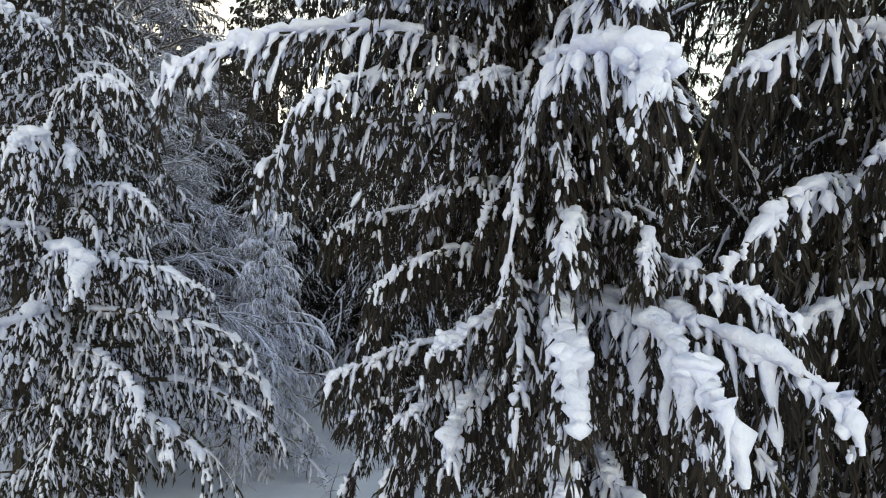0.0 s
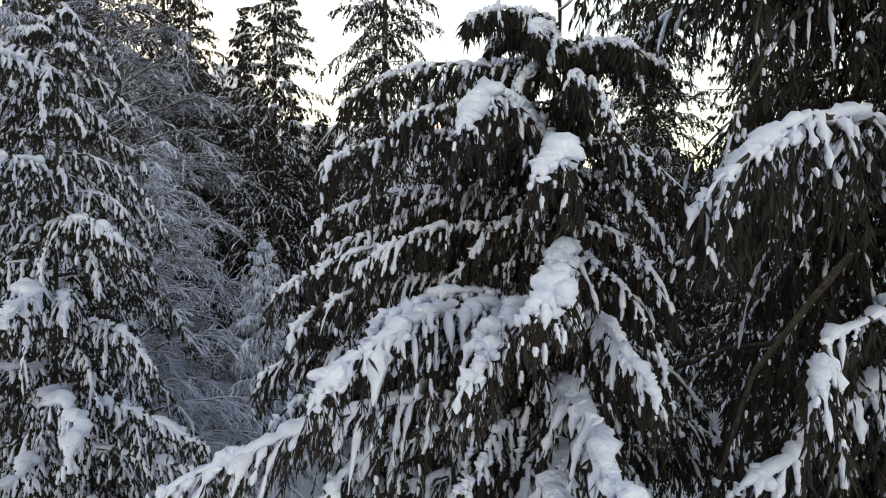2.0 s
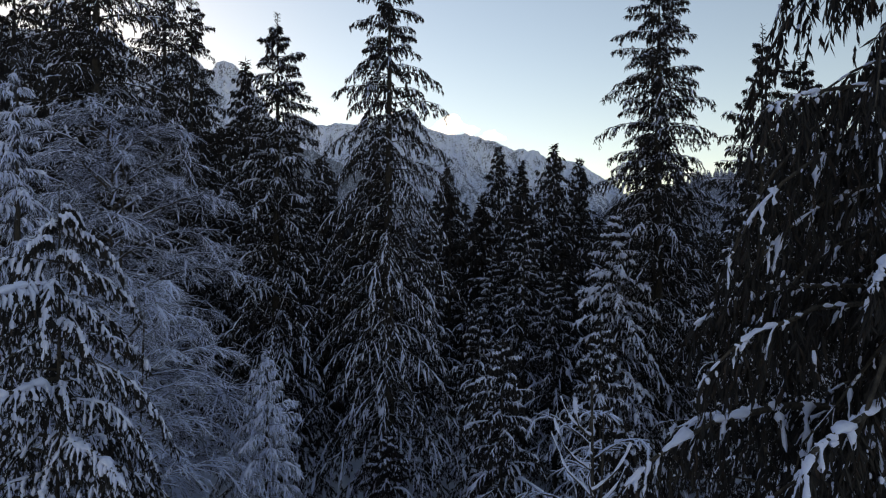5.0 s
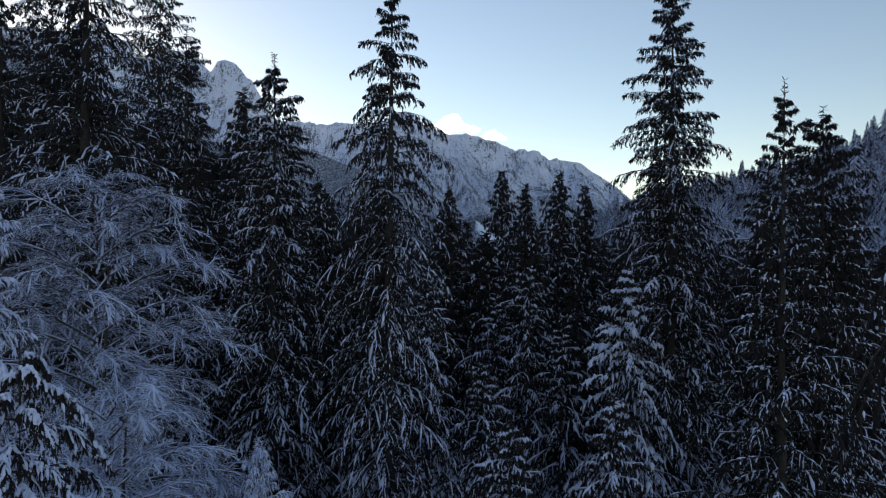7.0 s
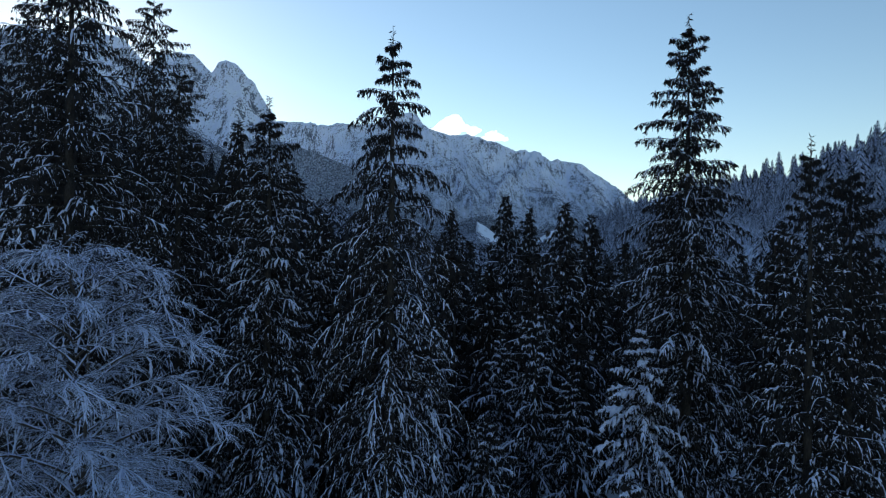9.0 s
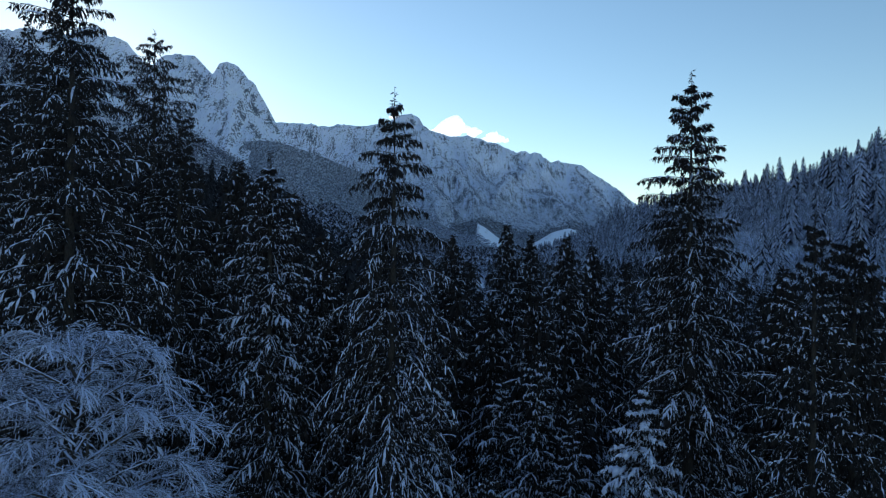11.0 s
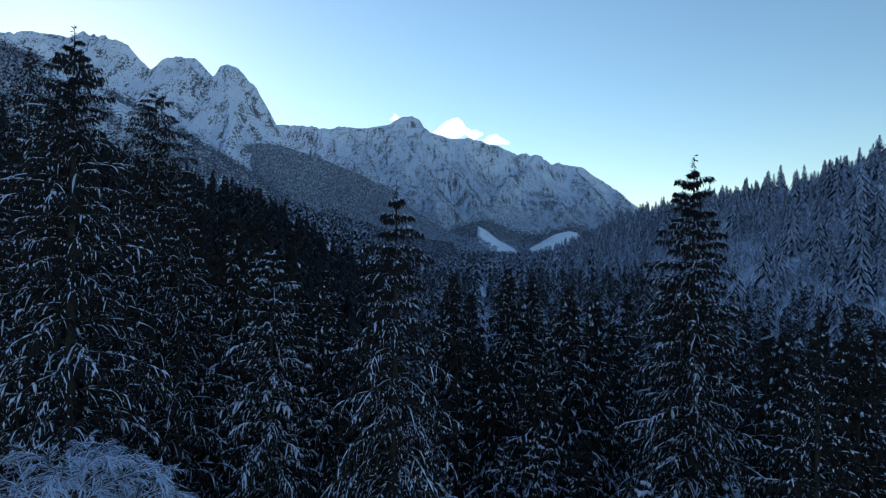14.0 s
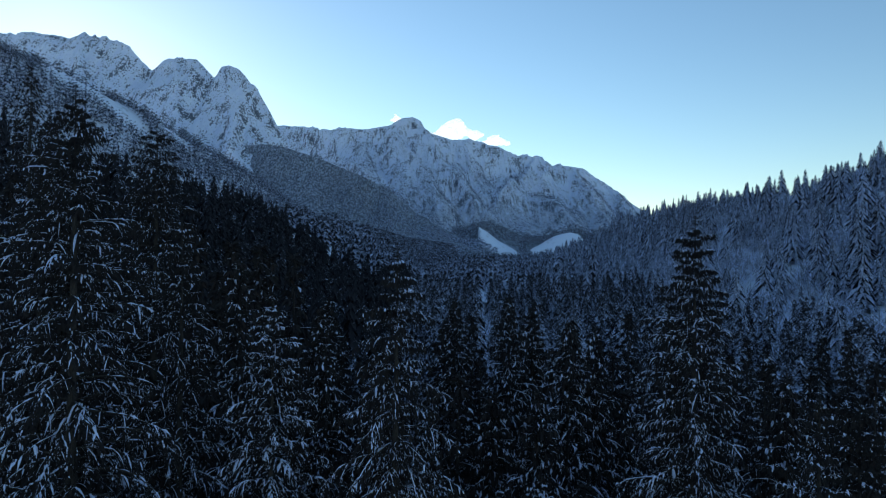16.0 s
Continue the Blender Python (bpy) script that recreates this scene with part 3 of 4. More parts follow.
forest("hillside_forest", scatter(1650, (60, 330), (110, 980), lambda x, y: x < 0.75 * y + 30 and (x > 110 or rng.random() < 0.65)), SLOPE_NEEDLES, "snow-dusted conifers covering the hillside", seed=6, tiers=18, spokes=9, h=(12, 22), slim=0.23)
spur_spots = np.array(scatter(24000, (-900, 20), (430, 1800), lambda x, y: x > -0.74 * y and (y > 650 or rng.random() < 0.6) and y < 1000 + 800 * (x + 675) / 700 + 25 and not open_snow(x, y)))
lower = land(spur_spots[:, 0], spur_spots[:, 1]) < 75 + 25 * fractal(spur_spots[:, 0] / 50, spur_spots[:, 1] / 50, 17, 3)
forest("spur_forest", spur_spots[~lower], SPUR_NEEDLES, "frosted dark conifers covering the mountain spur, greyed as by haze", seed=7, tiers=3, spokes=4, h=(12, 22), slim=0.2)
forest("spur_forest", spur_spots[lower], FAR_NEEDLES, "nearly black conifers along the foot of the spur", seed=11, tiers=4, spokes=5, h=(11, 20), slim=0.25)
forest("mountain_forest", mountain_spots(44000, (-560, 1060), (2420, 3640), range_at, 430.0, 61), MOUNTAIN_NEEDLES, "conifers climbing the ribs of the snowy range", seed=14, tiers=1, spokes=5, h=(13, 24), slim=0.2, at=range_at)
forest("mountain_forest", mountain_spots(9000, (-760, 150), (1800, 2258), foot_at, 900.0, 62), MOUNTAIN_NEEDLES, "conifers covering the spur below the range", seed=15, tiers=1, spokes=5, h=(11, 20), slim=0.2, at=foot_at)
forest("valley_forest", scatter(1000, (-14, 85), (72, 330), lambda x, y: not sight(x, y) and abs(x) < 0.74 * y), FAR_NEEDLES, "dark conifers filling the valley floor", seed=8, tiers=11, spokes=7, h=(8, 15), slim=0.22)
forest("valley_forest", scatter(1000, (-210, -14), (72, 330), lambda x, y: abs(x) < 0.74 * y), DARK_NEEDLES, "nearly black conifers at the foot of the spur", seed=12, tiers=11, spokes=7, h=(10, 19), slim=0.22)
forest("valley_forest", scatter(1300, (-330, 90), (330, 1000), lambda x, y: abs(x) < 0.72 * y and abs(x - river_x(y)) > 14), FAR_NEEDLES, "dark conifers of the farther valley", seed=10, tiers=5, spokes=6, slim=0.26)
forest("valley_forest", scatter(1000, (-200, 900), (1000, 2250), lambda x, y: abs(x) < 0.4 * y), FAR_NEEDLES, "far dark conifers on the valley floor", seed=9, tiers=4, spokes=6, h=(14, 22))


def shrubs(name, spots, label, h=(3, 7), twigs=105, seed=3):
    """Rimed leafless thickets: upright sprays of thin twigs."""
    rng = np.random.default_rng(seed)
    g = Geo()
    for x, y in spots:
        k = rng.uniform(*h)
        d = rng.normal(size=(twigs, 3)) * (0.55, 0.55, 0.4) + (0, 0, 0.6)
        base = np.stack([rng.normal(size=twigs) * 0.2, rng.normal(size=twigs) * 0.2, rng.uniform(0.05, 0.6, twigs)], -1) * k
        blades(g, base + (x, y, float(land(x, y)) - 0.3), d, k * rng.uniform(0.2, 0.5, twigs), k * rng.uniform(0.009, 0.022, twigs), rng)
    return tagged(part(name, [(g, RIME)], smooth=False), label, "shrubs", kind="stuff")


shrubs("hillside_thicket", scatter(1900, (62, 270), (115, 520), lambda x, y: x < 0.75 * y + 25), "pale leafless thickets white with rime on the slope", seed=4, h=(5, 10))
shrubs("river_thicket", scatter(260, (2, 80), (130, 460), lambda x, y: abs(x - river_x(y)) > 9), "pale leafless thickets along the river", seed=5, h=(4, 8))
for k, (cx, prof) in enumerate(((173, ((-66, 12), (-60, 112), (-38, 98), (10, 62), (66, 33))), (387, ((-108, 30), (-20, 72), (45, 94), (72, 86), (108, 38))))):
    px, pz = np.array(prof).T
    ob = sheet("clearing_%d" % (k + 1), np.linspace(px[0], px[-1], 40), np.linspace(-150, 60, 24),
               lambda x, y: np.interp(x, px, pz) * smooth01(-170, 20, y) * (1 + 0.04 * fractal(x / 30, y / 30, 9 + k, 3)) - 4, GROUND)
    ob.location = (cx, 2260, FLOOR)
    tagged(ob, "snow-white cleared slope at the mountain foot", "clearing", kind="structure")

forest("mountain_forest", [p for p in mountain_spots(6500, (-120, 740), (2130, 2378), hill_at, 400.0, 63) if not (90 < p[0] < 245 or 270 < p[0] < 500) or p[1] > 2290], FAR_NEEDLES, "conifers on the low hill round the clearings", seed=16, tiers=1, spokes=5, h=(12, 20), slim=0.26, at=hill_at)

# ---- trees in the middle distance ----
MID = dict(T=6, tw=0.38, nb=4, bl=0.66, bw=0.13, K2=3, sides=3, hang=0.6, gap=0.2, rings=5, wk=3)
kinds = []
for k, (h, r, share, load, fl, label) in enumerate(((17, 3.1, 0.5, 0.35, 0.5, "dark snow-dusted conifer standing in the valley wood"), (15, 3.2, 0.9, 0.8, 1.8, "conifer of the valley wood heavily loaded with snow"),
                                                    (18, 2.9, 0.25, 0.15, 0.25, "dark conifer of the valley wood nearly bare of snow"), (14, 3.1, 0.6, 0.5, 0.9, "short bushy conifer of the valley wood with snowy boughs"))):
    kinds.append(conifer(0, 0, -60, h, r, 300 + k, label, n=46, base=0.05, up=0.12, droop=0.5, share=share, flakes=fl, sr=0.07 if share > 0.4 else 0.05,
                         name="conifer", group="conifers of the valley wood", top_snow=load, **MID))
used = [(-2.4, 28), (9.7, 30.5), (-7.9, 31), (7.6, 29.3), (12, 25), (-5.4, 19.7), (-11, 22), (-15.8, 30), (4.7, 58), (8.2, 50), (7.2, 62), (-19.3, 45.5), (-14.6, 38)]


def free(x, y):
    if abs(x) > 0.74 * y + 6 or y < 46 and -14 < x < 24 and rng.random() < 0.35 or sight(x, y) and y > 66 or 0.02 < x / y < 0.2 and y < 66 and rng.random() < 0.6:
        return False
    if any((x - a) ** 2 + (y - b) ** 2 < 11 for a, b in used):
        return False
    used.append((x, y))
    return True


rng = np.random.default_rng(78)
for i, (x, y) in enumerate(scatter(124, (-66, 62), (34, 84), free)):
    src = kinds[((0, 2, 2, 2, 0) if x < -9 else (0, 2, 1, 3, 2))[i % 5]] if i > 3 else kinds[i]
    f = rng.uniform(0.86, 1.2) * (1.25 if x < -14 else 0.8)
    f = min(f, 0.78 + rng.uniform(-0.1, 0.06)) if y < 46 and -14 < x < 24 else f
    c = src if i < 4 else copy_thing(src, pose(0, 0, 0))
    c.matrix_basis = Matrix.LocRotScale((x, y, float(land(x, y))), Euler((0, 0, rng.uniform(0, 6.28))), (f * rng.uniform(0.9, 1.2), f * rng.uniform(0.9, 1.2), f))

# ---- the trees that stand out ----
BIG = dict(whorl=0.42, T=18, tw=0.27, nb=19, bl=0.2, bw=0.025, sr=0.045, K2=4, sides=3, rings=17, wk=2, bits=0.9, bit=0.024, gap=0.38, ridge=1.6, flakes=1.9)
conifer(-2.45, 28.2, None, 22.25, 4.8, 1, "tall drooping conifer with snow streaked along hanging boughs", n=170, skew=0.92, power=0.5, up=0.08, droop=0.85, tdroop=0.85, share=1.0, top_snow=0.15, leader=0.03, hang=0.8, **dict(BIG, flakes=4.6, whorl=0.55))
conifer(9.75, 30.6, None, 23.6, 4.6, 2, "tall narrow conifer with dark dense tiers and little snow", n=230, skew=0.85, power=0.52, up=0.06, droop=0.4, hang=0.6, share=0.75, top_snow=0.35, **BIG)
conifer(-7.9, 31, None, 20.1, 4.2, 3, "broad conifer with dark needles and patches of snow", n=165, power=0.42, up=0.1, droop=0.55, hang=0.7, share=0.7, top_snow=0.5, **dict(BIG, flakes=3.6))
conifer(7.4, 29.0, None, 10.8, 3.6, 4, "smaller conifer heavily loaded with bluish snow", n=100, power=0.6, up=0.1, droop=0.7, share=1.0, top_snow=1.0, **dict(BIG, sr=0.065, flakes=7))
conifer(11.9, 25.2, None, 17.6, 5.0, 5, "loose-crowned cedar with long level snow-lined boughs", n=125, power=0.75, up=0.22, droop=0.32, share=0.5, top_snow=0.25, leader=0.03, needles=NEEDLES_BROWN, **dict(BIG, whorl=0.0, T=14, flakes=1.8))
conifer(14.0, 26.4, None, 16.9, 4.0, 6, "dark dense cedar with a rounded top", n=140, power=0.45, up=0.2, droop=0.5, share=0.4, top_snow=0.15, needles=NEEDLES_BROWN, **dict(BIG, whorl=0.0, flakes=1.5))
conifer(-15.8, 30, None, 28.6, 6.6, 7, "very tall dark conifer with snow tufts on its boughs", n=250, power=0.52, up=0.08, droop=0.5, share=0.42, top_snow=0.3, **dict(BIG, flakes=0.9, sr=0.06))
conifer(-19.3, 45.5, None, 30.0, 6.9, 8, "very tall dark conifer rising behind the others", n=220, power=0.5, droop=0.5, share=0.35, top_snow=0.2, **dict(BIG, flakes=0.5, sr=0.05))
conifer(-14.6, 38, None, 23.5, 5.6, 9, "tall dark conifer in the shade of its neighbours", n=140, power=0.5, droop=0.5, share=0.4, top_snow=0.3, **dict(BIG, flakes=0.5, sr=0.05))
conifer(-21.5, 33, None, 25.5, 5.0, 12, "tall dark conifer with snow on its outer boughs", n=130, power=0.6, droop=0.5, share=0.4, top_snow=0.3, **dict(BIG, flakes=0.7, sr=0.055))
for k, (x, y, h, r) in enumerate(((-13, 43, 21.2, 3.4), (4.7, 58, 18.0, 3.5), (8.2, 50, 16.9, 3.5), (7.2, 62, 17.2, 2.9), (10.8, 53, 16.2, 3.0), (14.6, 47.5, 17.9, 3.8), (0.3, 66, 17.3, 3.0), (2.6, 47, 12.5, 3.0),
                                  (5.2, 44, 13.2, 3.1), (-24, 41, 25, 4.6), (-4.6, 43, 15.5, 3.3), (18.5, 40, 15, 3.4), (12.5, 37, 12.5, 3.0), (17.5, 31, 13.5, 3.2), (-8.5, 47, 15, 3.3), (-11, 58, 17, 3.4), (-12.5, 70, 17, 3.4), (-52, 84, 44, 5.5), (-46, 78, 37, 5.0), (-36, 66, 33, 5.0), (-30, 56, 29, 4.8))):
    conifer(x, y, None, h, r * 1.3, 60 + k, "dark pointed conifer dusted with snow", n=120, skew=0.75, power=0.6, droop=0.5, share=0.45, top_snow=0.3, T=8, tw=0.34, nb=6, bl=0.48, bw=0.08, sr=0.05, K2=3, sides=3, rings=7, wk=3, bits=0.5, bit=0.05, gap=0.2, flakes=1.0)
for k, (x, y, h, r) in enumerate(((2.4, 9.4, 5.6, 2.3), (5.6, 10.5, 6.6, 2.8), (8.6, 13, 7.2, 3.0), (1.6, 13.5, 3.4, 2.2), (4.2, 16, 5.0, 2.4), (-2.2, 25.0, 2.2, 2.0), (1.8, 22, 6.2, 3.0), (5.4, 23.5, 6.6, 3.0), (1.5, 31, 6.5, 3.2), (5.5, 33.5, 8.0, 3.2), (2.8, 40, 9.0, 3.2), (-1.0, 34, 10.5, 3.4), (4.2, 36, 10.8, 3.4), (-9.6, 18.5, 6.0, 2.4))):
    conifer(x, y, None, h, r, 80 + k, "low dark conifer under fresh snow", n=70, power=0.6, droop=0.6, share=0.6, top_snow=0.8, T=14, tw=0.3, nb=10, bl=0.22, bw=0.03, sr=0.034, K2=3, rings=7, bits=1.2, bit=0.026)
conifer(-9.2, 14.3, None, 13.2, 2.1, 14, "tall conifer with hanging frosted boughs beside the alder", n=100, power=0.45, up=0.1, droop=0.9, share=1.0, top_snow=0.9, T=16, tw=0.3, nb=14, bl=0.17, bw=0.018, sr=0.024, K2=4, sides=4, rings=12, flakes=2.0, needles=ALDER)
conifer(-5.3, 19.6, None, 6.2, 3.3, 10, "young pale conifer covered all over in frost", n=100, power=0.85, up=0.2, droop=0.6, share=1.0, top_snow=1.0, T=16, tw=0.3, nb=11, bl=0.2, bw=0.02, sr=0.026, K2=3, base=0.01, needles=RIME)


def bare_tree(x, y, height, radius, seed, label, limbs=34, subs=14, fine=9, mat=None, r0=0.13, thin=0.010):
    """A leafless tree of arching limbs, every twig lined with snow."""
    rng = np.random.default_rng(seed)
    e = new("bare_tree")
    e.location = (x, y, float(land(x, y)))
    tagged(e, label, "tree")
    u = (np.arange(limbs) + 0.5) / limbs
    hz = height * (0.12 + 0.7 * u)
    az = np.arange(limbs) * 2.39996 + rng.uniform(-0.4, 0.4, limbs)
    way = np.stack([np.cos(az), np.sin(az), 0 * az], -1)
    L = radius * (1.05 - 0.6 * u) * rng.uniform(0.7, 1.2, limbs)
    P = arched(rng, np.stack([0 * u, 0 * u, hz], -1), way, L, 0.45 + 0.6 * u, 0.55 + 0.1 * u, 9, 0.1)
    gt = Geo()
    for i in range(limbs):
        gl = Geo()
        tubes(gl, P[i:i + 1], (L[i:i + 1, None] * 0.011 + 0.008) * np.linspace(1, 0.3, 9)[None], 5)
        part("limb", [(gl, FROST)], e)

    def shoots(P, L, n, k, K, droop, rad):
        N = len(P)
        s = np.linspace(0.15, 1, n)[None] + rng.uniform(-0.5, 0.5, (N, n)) / n
        B, t = along(P, np.clip(s, 0.05, 0.99))
        d = unit(t + rng.normal(size=B.shape) * np.array((0.7, 0.7, 0.28)) + np.array((0, 0, 0.05)))
        l = L[:, None] * k * (1.2 - 0.6 * s) * rng.uniform(0.5, 1.3, (N, n))
        q = np.linspace(0, 1, K)[None, None, :, None]
        C = B[:, :, None] + d[:, :, None] * l[..., None, None] * q - UP * (l * droop)[..., None, None] * q ** 2
        C, l = C.reshape(-1, K, 3), l.ravel()
        tubes(gt, C, np.full((len(C), K), rad) * np.linspace(1, 0.55, K)[None] * rng.uniform(0.7, 1.4, (len(C), 1)), 3)
        return C, l

    C, l = shoots(P, L, subs, 0.36, 5, 0.3, thin * 1.8)
    shoots(C, l, fine, 0.45, 3, 0.2, thin)
    part("trunk", [(trunk_geo(height * 0.84, r0, rng, (0.3, 0.2), -0.4), FROST)], e)
    tagged(part("crown", [(gt, mat or RIME)], e, "fine twigs lined with snow and rime"), kind="stuff")
    return e


bare_tree(-11.2, 22.3, 19.4, 5.9, 31, "leafless alder with every twig coated in rime", limbs=74, subs=18, fine=21, thin=0.0135, mat=ALDER)
bare_tree(-8.2, 17.2, 12.8, 3.9, 32, "leafless tree with arching twigs lined with snow", limbs=48, subs=16, fine=13, thin=0.0155)
bare_tree(2.6, 12.6, 11.0, 2.3, 33, "slender leafless tree with snow-lined limbs", limbs=24, subs=8, fine=5, r0=0.08, thin=0.016)
for k, (x, y, h) in enumerate(((-1.2, 17.2, 1.1), (0.2, 18.5, 1.4), (-0.4, 16.6, 0.8), (-2.6, 19.5, 1.4), (-3.0, 16.8, 1.0), (-1.6, 21.0, 1.6), (-3.9, 18.2, 1.3), (-0.9, 19.4, 1.2))):
    bare_tree(x, y, h, h * 0.8, 90 + k, "small snowy shrub poking out of the snow", limbs=9, subs=6, fine=4, r0=0.012, thin=0.004)

# ---- close trees ----
NEAR = dict(T=34, tw=0.17, tdroop=1.2, nb=34, bl=0.11, bw=0.008, sr=0.03, ridge=1.35, share=0.9, K2=5, sides=5, hang=0.9, twood=0.003, wfine=1, gap=0.3, rings=30, bits=3.4, bit=0.012, fine=7)


def close_tree(x, y, height, seed, label, tips, n, radius, base, needles=None, power=0.6, top_snow=0.9, rise=0.1, slim=0.009, bare=0, crown_top=0.97, **kw):
    """A conifer beside the camera: its main boughs are parts, each with its own load of snow."""
    rng = np.random.default_rng(seed)
    look_of = dict(NEAR, **kw)
    inner = dict(look_of, ridge=1.0, broken=0.75, bits=look_of["bits"] * 0.75, nb=int(look_of["nb"] * 0.8))
    e = new("conifer")
    e.location = (x, y, 0)
    tagged(e, label, "tree")
    tips = np.array(tips)
    tips[:, :2] -= (x, y)
    P, L, load = boughs_to(rng, (0, 0), tips, rise)
    for i in range(len(tips)):
        leaf, snow, wood = Geo(), Geo(), Geo()
        fringe = dict(look_of, T=int(look_of["T"] * 1.5), share=look_of["share"] + 0.05, broken=0.0 if load[i] > 1.35 else 0.3 if load[i] > 0.95 else 0.75, lobe=(0.3, 0.8) if load[i] > 0.75 else (0.2, 0.7), tw=look_of["tw"] * 0.9, tdroop=1.5, nb=int(look_of["nb"] * 0.8), rings=54, rsides=11)
        dress(rng, P[i:i + 1], L[i:i + 1], leaf, snow, wood, load=load[i:i + 1], **fringe)
        if load[i] > 1.15:
            # a pillow of snow sits on the end of the bough
            c0, _ = along(P[i:i + 1], np.array([[rng.uniform(0.8, 0.95)]]))
            w = 0.042 * load[i]
            blob(snow, c0[0, 0] + UP * 0.02, (w, w * 0.85, w * 0.7), rng, 17, 20)
            for _ in range(14):
                k = w * rng.uniform(0.25, 0.6)
                blob(snow, c0[0, 0] + np.clip(rng.normal(size=3), -1.4, 1.4) * (0.6, 0.5, 0.45) * w, (k * 1.2, k * 1.1, k), rng, 10, 12)
        b = part("bough", [(wood, BARK), (leaf, needles or NEEDLES)], e, smooth=False)
        tagged(part("snow_load", [(snow, SNOW)], b, "thick lumpy snow"), kind="stuff")
    u = (np.arange(n) + rng.random(n)) / n
    az = np.arange(n) * 2.39996 + rng.uniform(-0.5, 0.5, n)
    L = radius * (1 - u) ** power * rng.uniform(0.45, 1.15, n) + 0.15
    way = np.stack([np.cos(az), np.sin(az), 0 * az], -1)
    foot = np.stack([0 * u, 0 * u, base + (height * crown_top - base) * u], -1)
    P = arched(rng, foot, way, L, rng.uniform(0.05, 0.35, n), rng.uniform(0.5, 1.0, n))
    leaf, snow, wood = Geo(), Geo(), Geo()
    dress(rng, P, L, leaf, snow, wood, load=np.clip(1 - (1 - top_snow) * u, 0, 1) * rng.uniform(0.6, 1.25, n), **inner)
    tagged(part("crown", [(wood, BARK), (leaf, needles or NEEDLES)], e, smooth=False), kind="stuff")
    tagged(part("snow_load", [(snow, SNOW)], e, "lumpy snow on the inner boughs"), kind="stuff")
    part("trunk", [(trunk_geo(height, slim * height, rng, foot=FLOOR - 0.4), BARK)], e)
    for i in range(bare):
        # leafless limbs near the top, curving upwards
        wood, snow = Geo(), Geo()
        a = i * 2.4 + rng.uniform(-0.4, 0.4)
        f = np.array([[0, 0, height * rng.uniform(0.8, 0.97)]])
        Q = arched(rng, f, np.array([[math.cos(a), math.sin(a), 0]]), np.array([rng.uniform(0.16, 0.36)]), np.array([0.5]), np.array([-0.6]), 9, 0.07)
        tubes(wood, Q, np.linspace(0.008, 0.003, 9)[None], 5)
        R = 0.010 * rng.uniform(0.2, 1.3, (1, 9))
        tubes(snow, Q + UP * 0.012, R, 6, 1.1, 0.9, 0.4)
        b = part("limb", [(wood, BARK)], e)
        part("snow_load", [(snow, SNOW)], b)
    return e


close_tree(0.87, 4.87, 8.3, 51, "near conifer with drooping boughs under thick lumps of snow",
           [(0.26, 3.4, 2.95, 1.4), (0.6, 2.5, 2.85, 1.6), (0.95, 2.35, 2.9, 1.6), (1.4, 2.5, 2.9, 1.5), (0.1, 3.4, 2.4, 1.2), (1.33, 2.8, 3.2, 1.0), (0.95, 2.33, 4.1, 2.2), (-0.9, 3.5, 4.2, 0.9),
            (-1.1, 3.7, 3.95, 0.8), (-0.1, 4.0, 3.8, 0.7), (-0.5, 4.0, 3.25, 0.6), (0.55, 3.1, 5.4, 1.9), (0.22, 3.2, 5.1, 1.3), (-0.65, 3.3, 5.0, 1.5), (-1.2, 3.15, 4.45, 1.4), (-0.3, 3.8, 5.15, 1.2),
            (1.05, 2.7, 4.55, 1.5), (1.12, 3.3, 5.0, 1.1), (0.18, 3.4, 6.35, 1.5), (0.65, 3.3, 6.1, 1.9), (-0.32, 4.4, 6.5, 0.6), (-1.1, 4.8, 5.4, 0.7), (0.59, 4.3, 7.1, 1.3), (-0.7, 3.9, 2.75, 0.9), (-0.4, 4.0, 2.5, 0.8), (-0.1, 3.9, 2.4, 0.9), (-0.65, 4.4, 2.35, 0.7), (-0.75, 4.3, 3.6, 0.6), (0.5, 3.0, 3.5, 0.9), (0.2, 3.6, 4.4, 0.8), (0.6, 3.0, 2.2, 1.2), (1.0, 3.0, 2.1, 1.2), (1.3, 3.2, 2.4, 1.1),
            (0.9, 3.2, 3.4, 0.8), (0.7, 3.4, 3.9, 0.7), (1.3, 3.4, 4.3, 0.9), (-0.63, 4.5, 6.7, 0.6), (-0.76, 4.4, 6.25, 0.6), (0.2, 4.5, 7.25, 0.6),
            (0.38, 5.1, 7.3, 1.0), (1.25, 4.3, 7.0, 0.6), (-0.9, 4.9, 5.9, 0.7), (-0.2, 5.3, 6.9, 0.7), (1.6, 5.2, 7.1, 0.7), (0.9, 4.0, 6.7, 0.6), (-0.9, 4.2, 5.2, 0.8), (-0.5, 4.4, 5.6, 0.8), (-1.15, 4.4, 4.9, 0.8), (-0.3, 4.6, 5.9, 0.7), (-0.8, 4.9, 5.7, 0.7), (-1.0, 4.0, 4.7, 0.9), (-0.55, 3.9, 4.9, 0.9)], 92, 2.1, 0.3, power=0.3, top_snow=0.75, bare=11, crown_top=0.87)
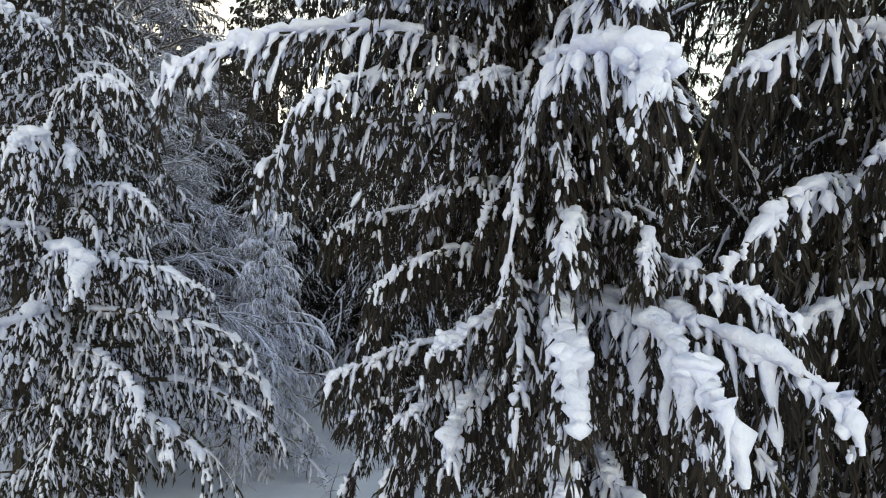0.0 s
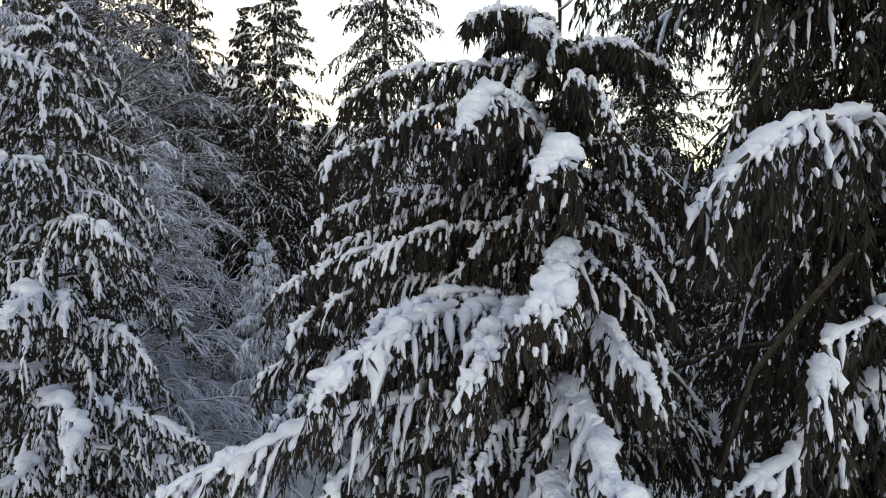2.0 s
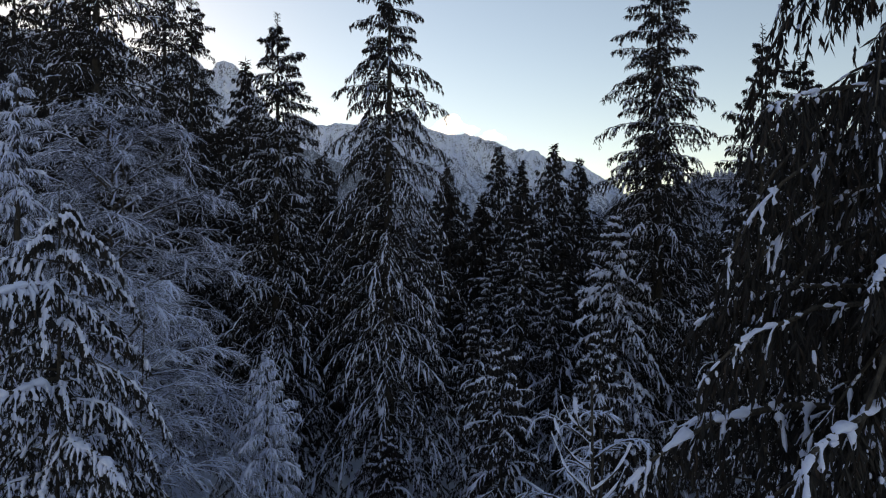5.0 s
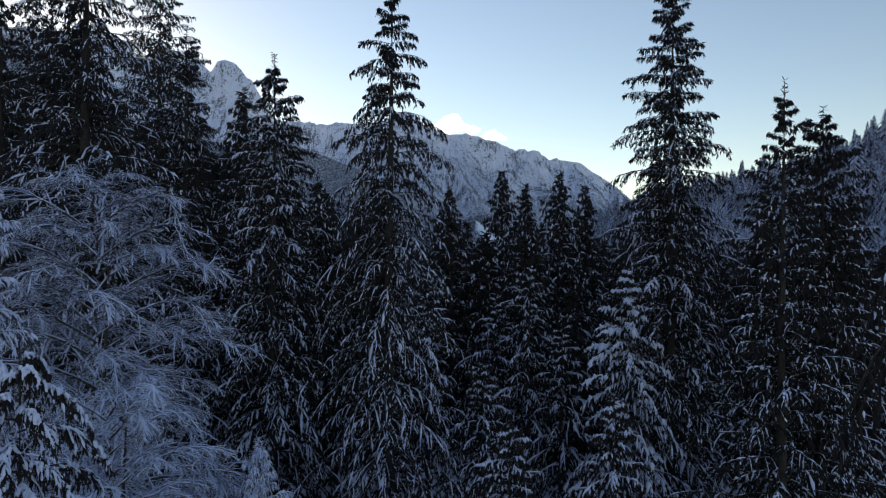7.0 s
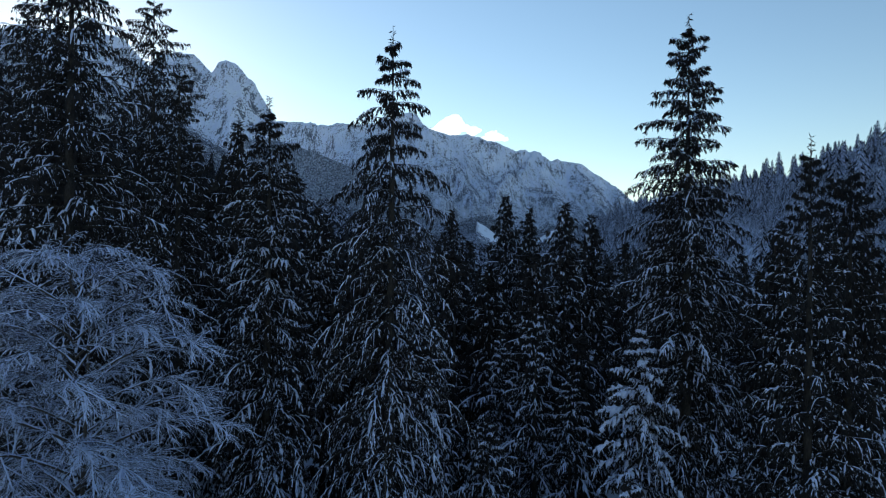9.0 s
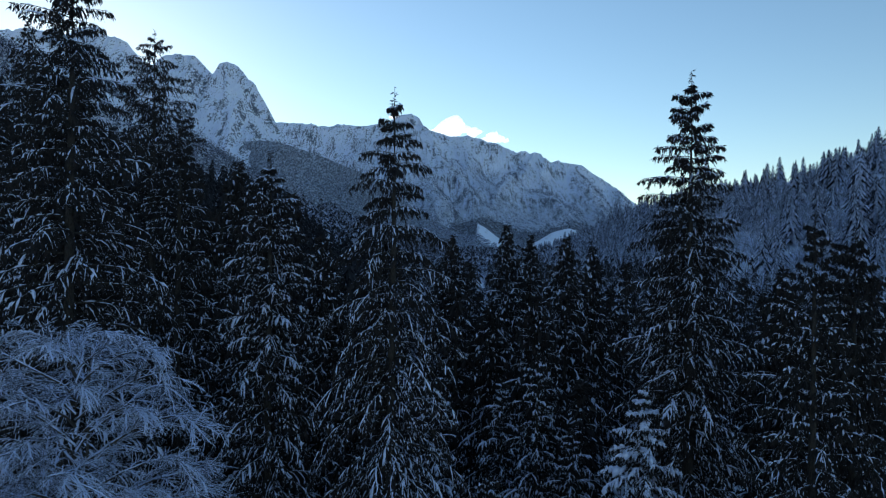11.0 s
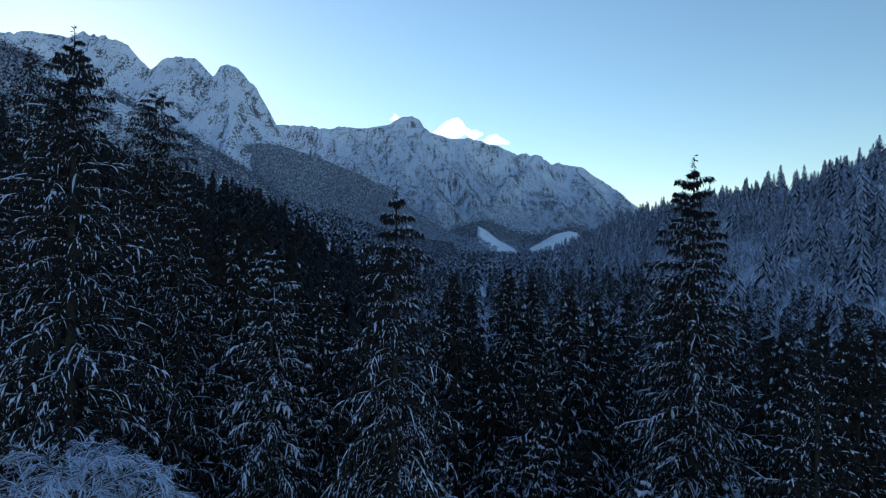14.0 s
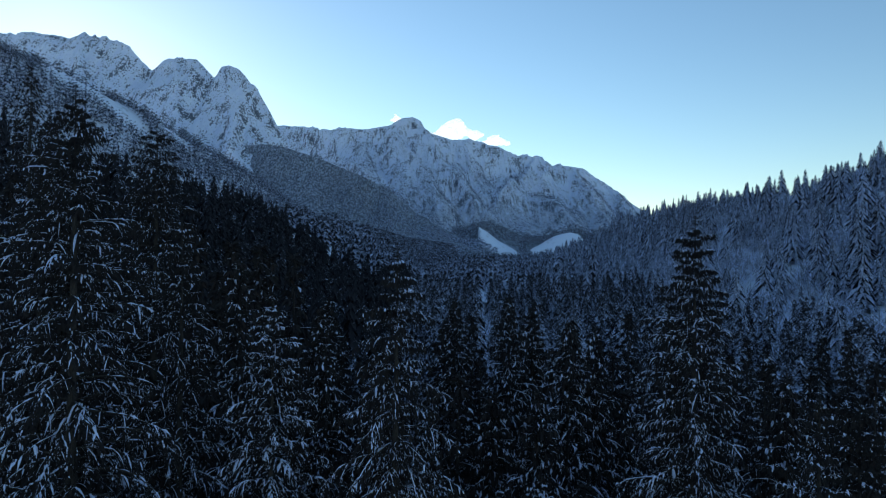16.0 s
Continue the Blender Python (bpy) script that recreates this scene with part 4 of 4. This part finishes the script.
close_tree(3.85, 5.3, 13.6, 52, "near dark cedar with level boughs carrying ridges of snow",
           [(1.8, 3.3, 4.45, 1.3), (1.48, 3.6, 5.95, 1.2), (1.62, 2.95, 6.05, 1.2), (1.53, 3.85, 6.0, 1.1), (1.2, 4.05, 5.95, 1.1), (1.1, 4.6, 7.6, 0.8), (1.75, 4.6, 7.55, 0.6), (1.85, 3.7, 8.0, 0.8),
            (2.3, 4.0, 7.75, 0.7), (1.8, 5.45, 8.6, 0.5), (1.72, 4.45, 8.35, 0.5), (1.9, 6.15, 7.65, 0.8), (2.3, 4.2, 9.0, 0.7), (1.95, 4.65, 10.1, 0.4), (1.5, 3.0, 3.4, 1.2), (2.0, 3.2, 5.0, 1.1), (2.2, 3.4, 3.9, 1.0), (2.0, 3.5, 2.9, 1.1), (2.3, 3.0, 2.3, 1.1), (2.6, 3.2, 4.6, 0.9)], 165, 3.6, 0.6,
           needles=NEEDLES_BROWN, power=0.4, top_snow=0.3, rise=0.1, slim=0.009, ridge=1.8, share=0.62, bits=1.6, nb=30, bl=0.13, bw=0.012, T=30, twood=0, tdroop=1.7, tw=0.19)
close_tree(-6.5, 11.2, 10.2, 53, "conifer with arching boughs, each hung with snowy twigs",
           [(-6.1, 8.6, 6.7, 1.1), (-4.6, 8.4, 3.0, 1.9), (-5.4, 8.3, 4.8, 1.7), (-5.1, 9.3, 4.7, 1.0), (-6.2, 9.0, 8.3, 1.0), (-4.0, 9.9, 4.0, 1.0), (-3.7, 10.6, 2.4, 0.9), (-6.6, 8.2, 3.4, 1.6), (-5.6, 8.0, 1.9, 1.6),
            (-3.2, 10.2, 1.6, 1.0), (-3.4, 9.6, 2.9, 1.0), (-3.0, 10.8, 0.9, 1.0), (-4.4, 8.6, 1.3, 1.1), (-4.6, 9.6, 5.8, 0.9), (-2.6, 9.8, 1.2, 1.0), (-2.4, 10.4, 0.6, 1.0), (-3.0, 9.2, 0.5, 1.0), (-3.6, 8.8, 0.8, 1.1), (-2.9, 10.0, 2.0, 1.0)],
           88, 3.4, -1.8, needles=NEEDLES_BROWN, power=0.34, twood=0, T=24, nb=18, bl=0.17, bw=0.018, tw=0.19, tdroop=1.2, share=0.85, K2=4, sides=4, bits=3.4, bit=0.023, rings=20, fine=5, sr=0.038, top_snow=0.7, ridge=2.0, lobe=(0.45, 1.0))
